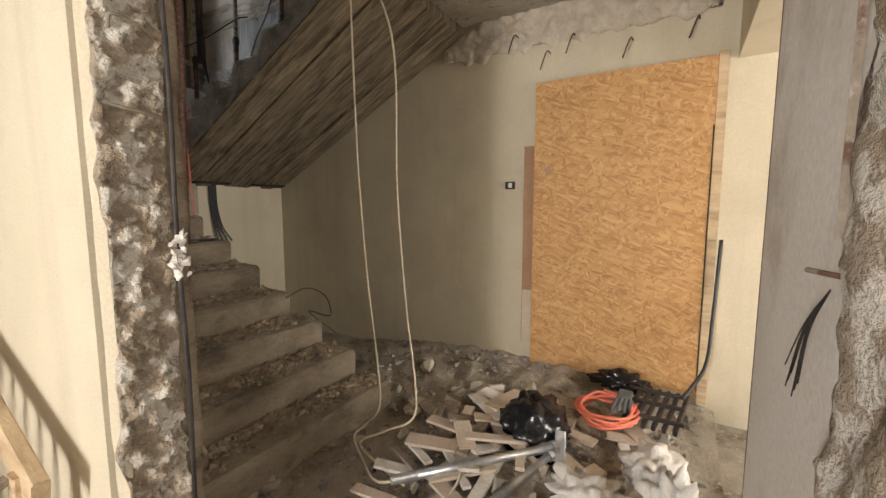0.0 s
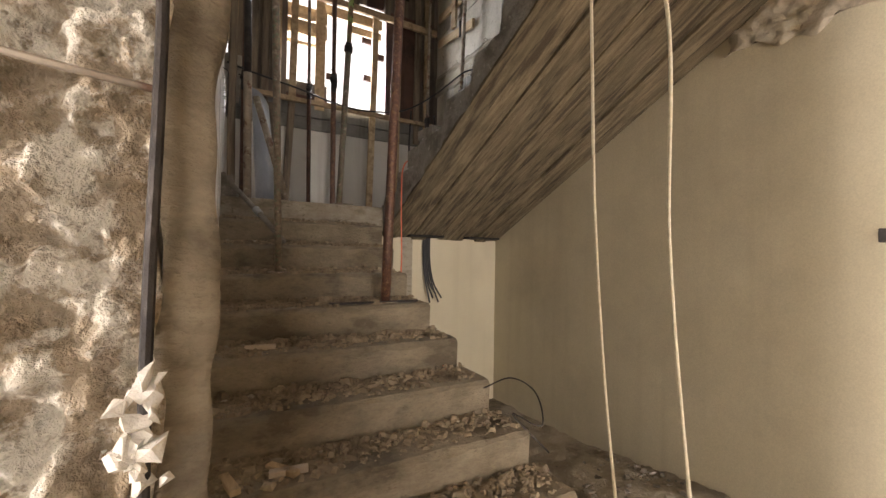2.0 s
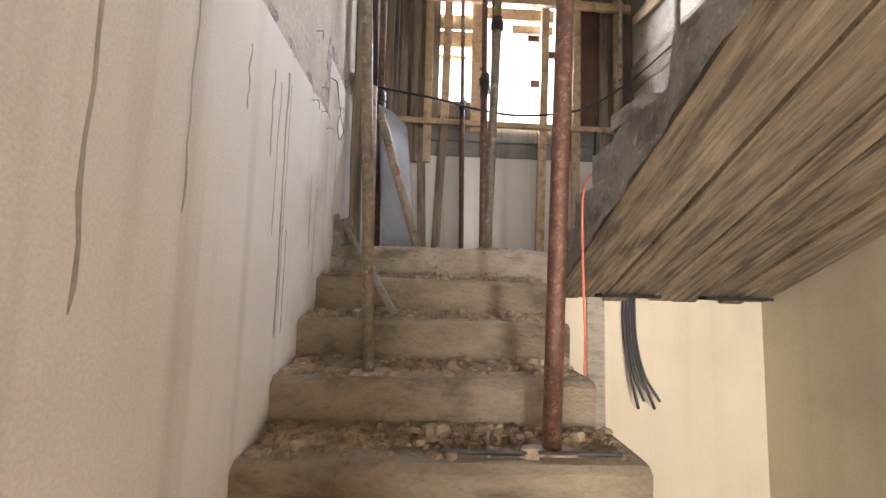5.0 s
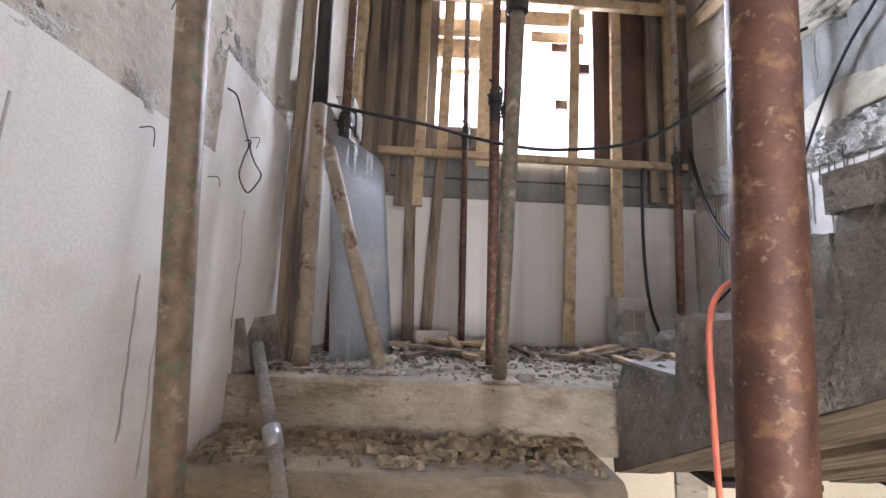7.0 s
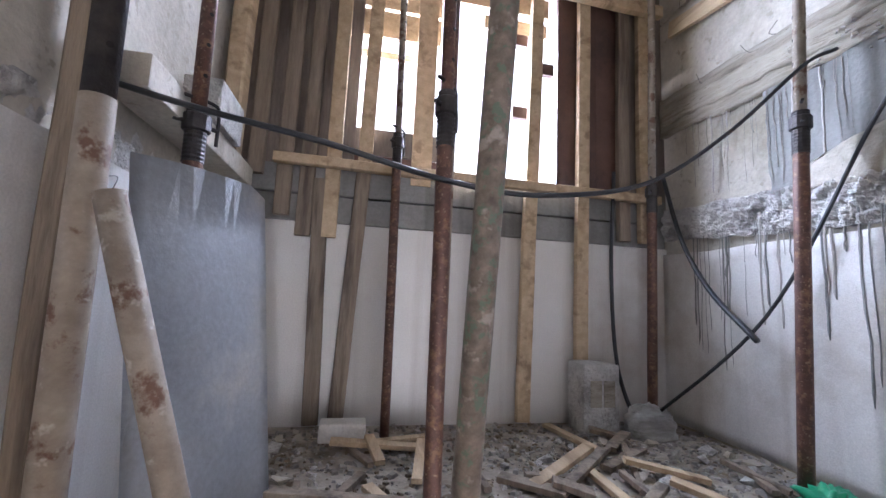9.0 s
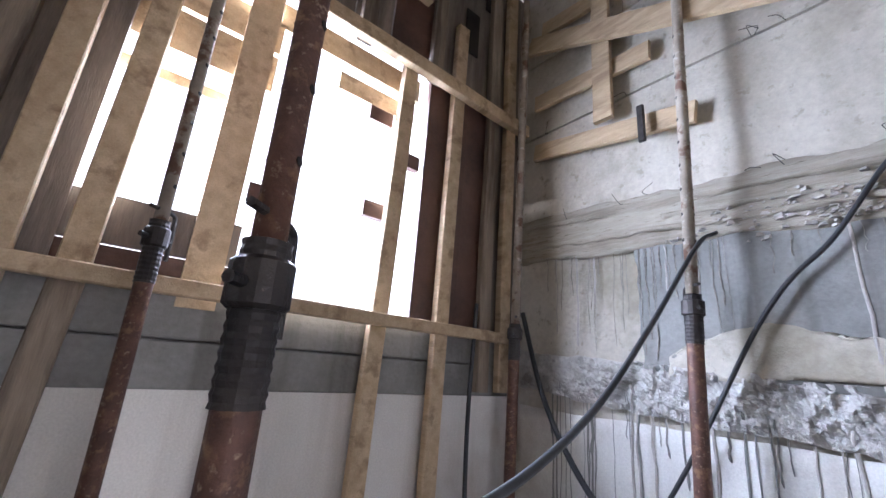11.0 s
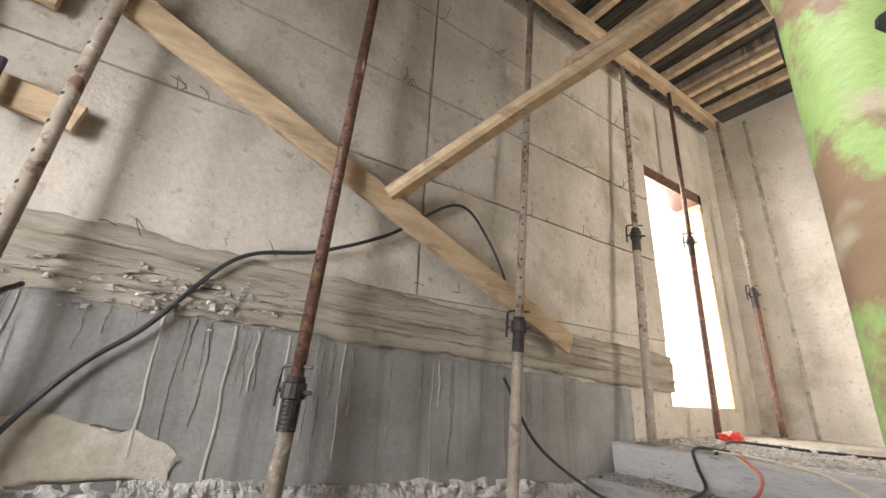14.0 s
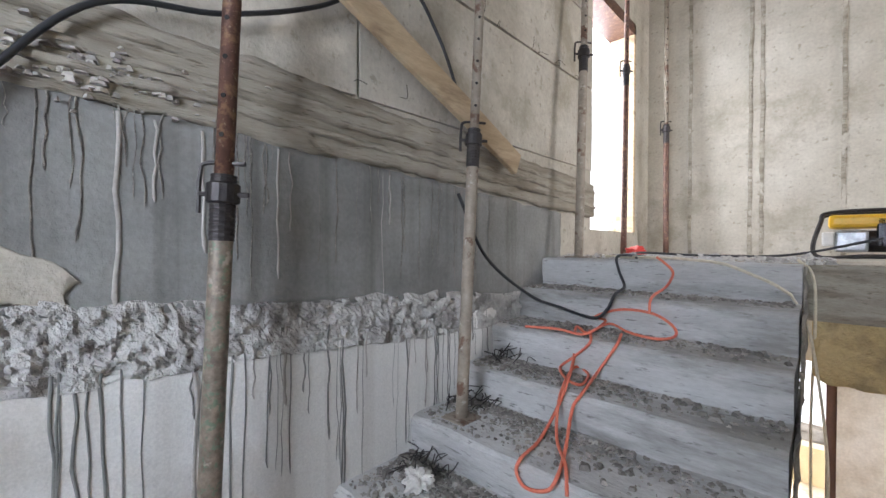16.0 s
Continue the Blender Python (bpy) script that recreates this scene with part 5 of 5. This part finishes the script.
tagged(part("floor_bar", tube(bmesh.new(), [(1.12, F1[3][0] + 0.06, F1[3][1] + 0.012), (1.68, F1[3][0] + 0.05, F1[3][1] + 0.012)], 0.008, 8), DARKSTEEL), "rusty reinforcing bar lying on a step", "rebar")
blk = tagged(new("hollow_block"), "pale hollow concrete block standing on the landing", "block")
bm = B(2.35, 5.16, ZL, 2.55, 5.33, ZL + 0.35, bevel=0.012)
part("body", bm, PALE, blk)
for x in (2.385, 2.46):
    part("core_hole", B(x, 5.155, ZL + 0.14, x + 0.06, 5.165, ZL + 0.27), BEAMCONC, blk)
crumpled("stone_lump", (2.70, 5.14, ZL + 0.04), (0.13, 0.10, 0.12), STEPG, "grey cement lump by the wall", "stone", 21, 0.2)
crumpled("plastic_bag", (2.82, 4.42, ZL + 0.02), (0.09, 0.07, 0.05), GREENBAG, "crumpled green plastic bag", "bag", 23, 0.6)
tagged(part("white_brick", B(1.08, 5.12, ZL + 0.01, 1.28, 5.22, ZL + 0.09, bevel=0.008), PAPER), "white block fragment on the landing", "block")
crumpled("paper_scrap", (2.80, 3.0, F2[2][1] + 0.02), (0.05, 0.05, 0.04), PAPER, "crumpled white paper on the step", "paper", 31, 0.7)
# twigs and wire in the corner of the steps
bm = bmesh.new()
for k in range(60):
    i = rng.choice((2, 3, 4))
    x, y, z = RX - 0.05 - abs(rng.gauss(0, 0.09)), F2[i + 1][0] + 0.03 + abs(rng.gauss(0, 0.05)), F2[i][1] + 0.01
    tube(bm, curve_pts([(x, y, z), (x + rng.uniform(-0.05, 0.02), y + rng.uniform(-0.05, 0.05), z + rng.uniform(0.01, 0.05)), (x + rng.uniform(-0.1, 0.0), y + rng.uniform(-0.05, 0.1), z + rng.uniform(0, 0.08))], 3), 0.0025, 4)
tagged(part("wire_tangle", bm, DARKSTEEL), "tangle of dark wire in the corners of the steps", "wire", kind="stuff")

# ---- upper floor things ----
gen = tagged(new("generator"), "yellow-topped portable generator on the upper floor", "generator")
gx, gy, gz = 1.28, 0.40, ZU + 0.004
part("fuel_tank", B(gx + 0.02, gy - 0.2, gz + 0.25, gx + 0.44, gy + 0.16, gz + 0.36, bevel=0.03), YELLOW, gen, "yellow fuel tank")
part("engine", B(gx + 0.2, gy - 0.14, gz + 0.05, gx + 0.40, gy + 0.1, gz + 0.23, bevel=0.02), GALV, gen)
part("alternator", tube(bmesh.new(), [(gx - 0.02, gy, gz + 0.14), (gx + 0.2, gy, gz + 0.14)], 0.09, 16), DARKSTEEL, gen)
part("panel", B(gx - 0.04, gy + 0.10, gz + 0.1, gx + 0.16, gy + 0.16, gz + 0.33, bevel=0.01), BLACKPL, gen)
for yy in (gy - 0.22, gy + 0.2):
    part("frame_tube", tube(bmesh.new(), curve_pts([(gx - 0.08, yy, gz + 0.015), (gx - 0.06, yy, gz + 0.3), (gx, yy, gz + 0.38), (gx + 0.42, yy, gz + 0.38), (gx + 0.49, yy, gz + 0.3), (gx + 0.52, yy, gz + 0.015), (gx + 0.2, yy, gz + 0.015), (gx - 0.08, yy, gz + 0.015)]), 0.014, 10), DARKSTEEL, gen)
part("air_filter", B(gx + 0.40, gy - 0.05, gz + 0.1, gx + 0.48, gy + 0.1, gz + 0.22, bevel=0.015), SOCKET, gen)
gen.matrix_basis = Matrix.Translation((1.78, 0.4, ZU)) @ Matrix.Scale(0.74, 4) @ Matrix.Translation((-1.80, -0.4, -ZU))
spots = [(rng.uniform(1.7, 2.98), rng.uniform(0.6, 1.7), ZU + 0.004, abs(rng.gauss(0, 0.008)) + 0.003) for _ in range(700)]
chips("floor_debris", "pale crumbs along the slab edge", spots, PALE)
for k in range(22):
    x, y, r = rng.uniform(1.6, 2.95), rng.uniform(0.7, 1.6), rng.uniform(0.015, 0.045)
    tagged(part("rubble_stone", rock(bmesh.new(), (x, y, ZU + r * 0.4), (r, r, r * 0.6), rng), PALE), "broken mortar lump on the slab", "stone", "rubble stones")
crumpled("red_bag", (2.72, 0.95, ZU + 0.03), (0.06, 0.05, 0.045), RED, "small red plastic bag by the doorway", "bag", 41, 0.5)
cable("black_cable", [(2.46, 1.74, ZU + 0.012), (2.55, 1.45, ZU + 0.012), (2.62, 1.15, ZU + 0.03), (2.3, 0.9, ZU + 0.012), (1.9, 0.7, ZU + 0.02), (1.5, 0.72, ZU + 0.12)], 0.008, CABLE, "black cable on the upper floor", per=8)

# ---- first room ----
rack = tagged(new("slatted_frame"), "dusty wooden slatted frame leaning in the room", "frame")
part("rail", bar(bmesh.new(), (0.27, 1.30, 0.80), (0.27, 2.35, 1.15), 0.09, 0.035, up=(1, 0, 0)), PINE, rack, "broad pale top rail")
for y in (1.4, 2.25):
    part("leg", bar(bmesh.new(), (0.24, y, Z0), (0.26, y, 0.8 + (y - 1.3) * 0.333), 0.05, 0.04), PINE, rack)
for k in range(8):
    y = 1.42 + 0.115 * k
    part("slat", bar(bmesh.new(), (0.24, y, 0.78 + (y - 1.3) * 0.333), (-0.5, y - 0.05, 0.52 + (y - 1.3) * 0.333), 0.03, 0.022), OLDWOOD, rack)
part("lower_rail", bar(bmesh.new(), (-0.5, 1.3, 0.50), (-0.5, 2.3, 0.83), 0.07, 0.035, up=(1, 0, 0)), PINE, rack)
for y in (1.4, 2.2):
    part("leg", bar(bmesh.new(), (-0.5, y, Z0), (-0.5, y, 0.5 + (y - 1.3) * 0.33), 0.05, 0.04), PINE, rack)
tagged(part("wall_plank", B(0.13, 3.35, 2.05, 0.30, 3.395, 2.75, bevel=0.01), PINE), "pale pine plank hung on the concrete wall", "plank")
tagged(part("wall_plank", B(0.28, 3.36, 1.2, 0.33, 3.395, 2.1, bevel=0.006), OLDWOOD), "narrow weathered batten on the wall", "plank")
cable("black_cable", [(-0.5, 3.36, 1.8), (-0.1, 3.35, 1.95), (0.15, 3.36, 2.2)], 0.008, CABLE, "black cable end with a yellow tip")
tagged(part("wall_hook_board", B(0.30, 1.5, 2.05, 0.335, 1.58, 2.2, bevel=0.004), OLDWOOD), "small brown wooden block on the plaster", "block")
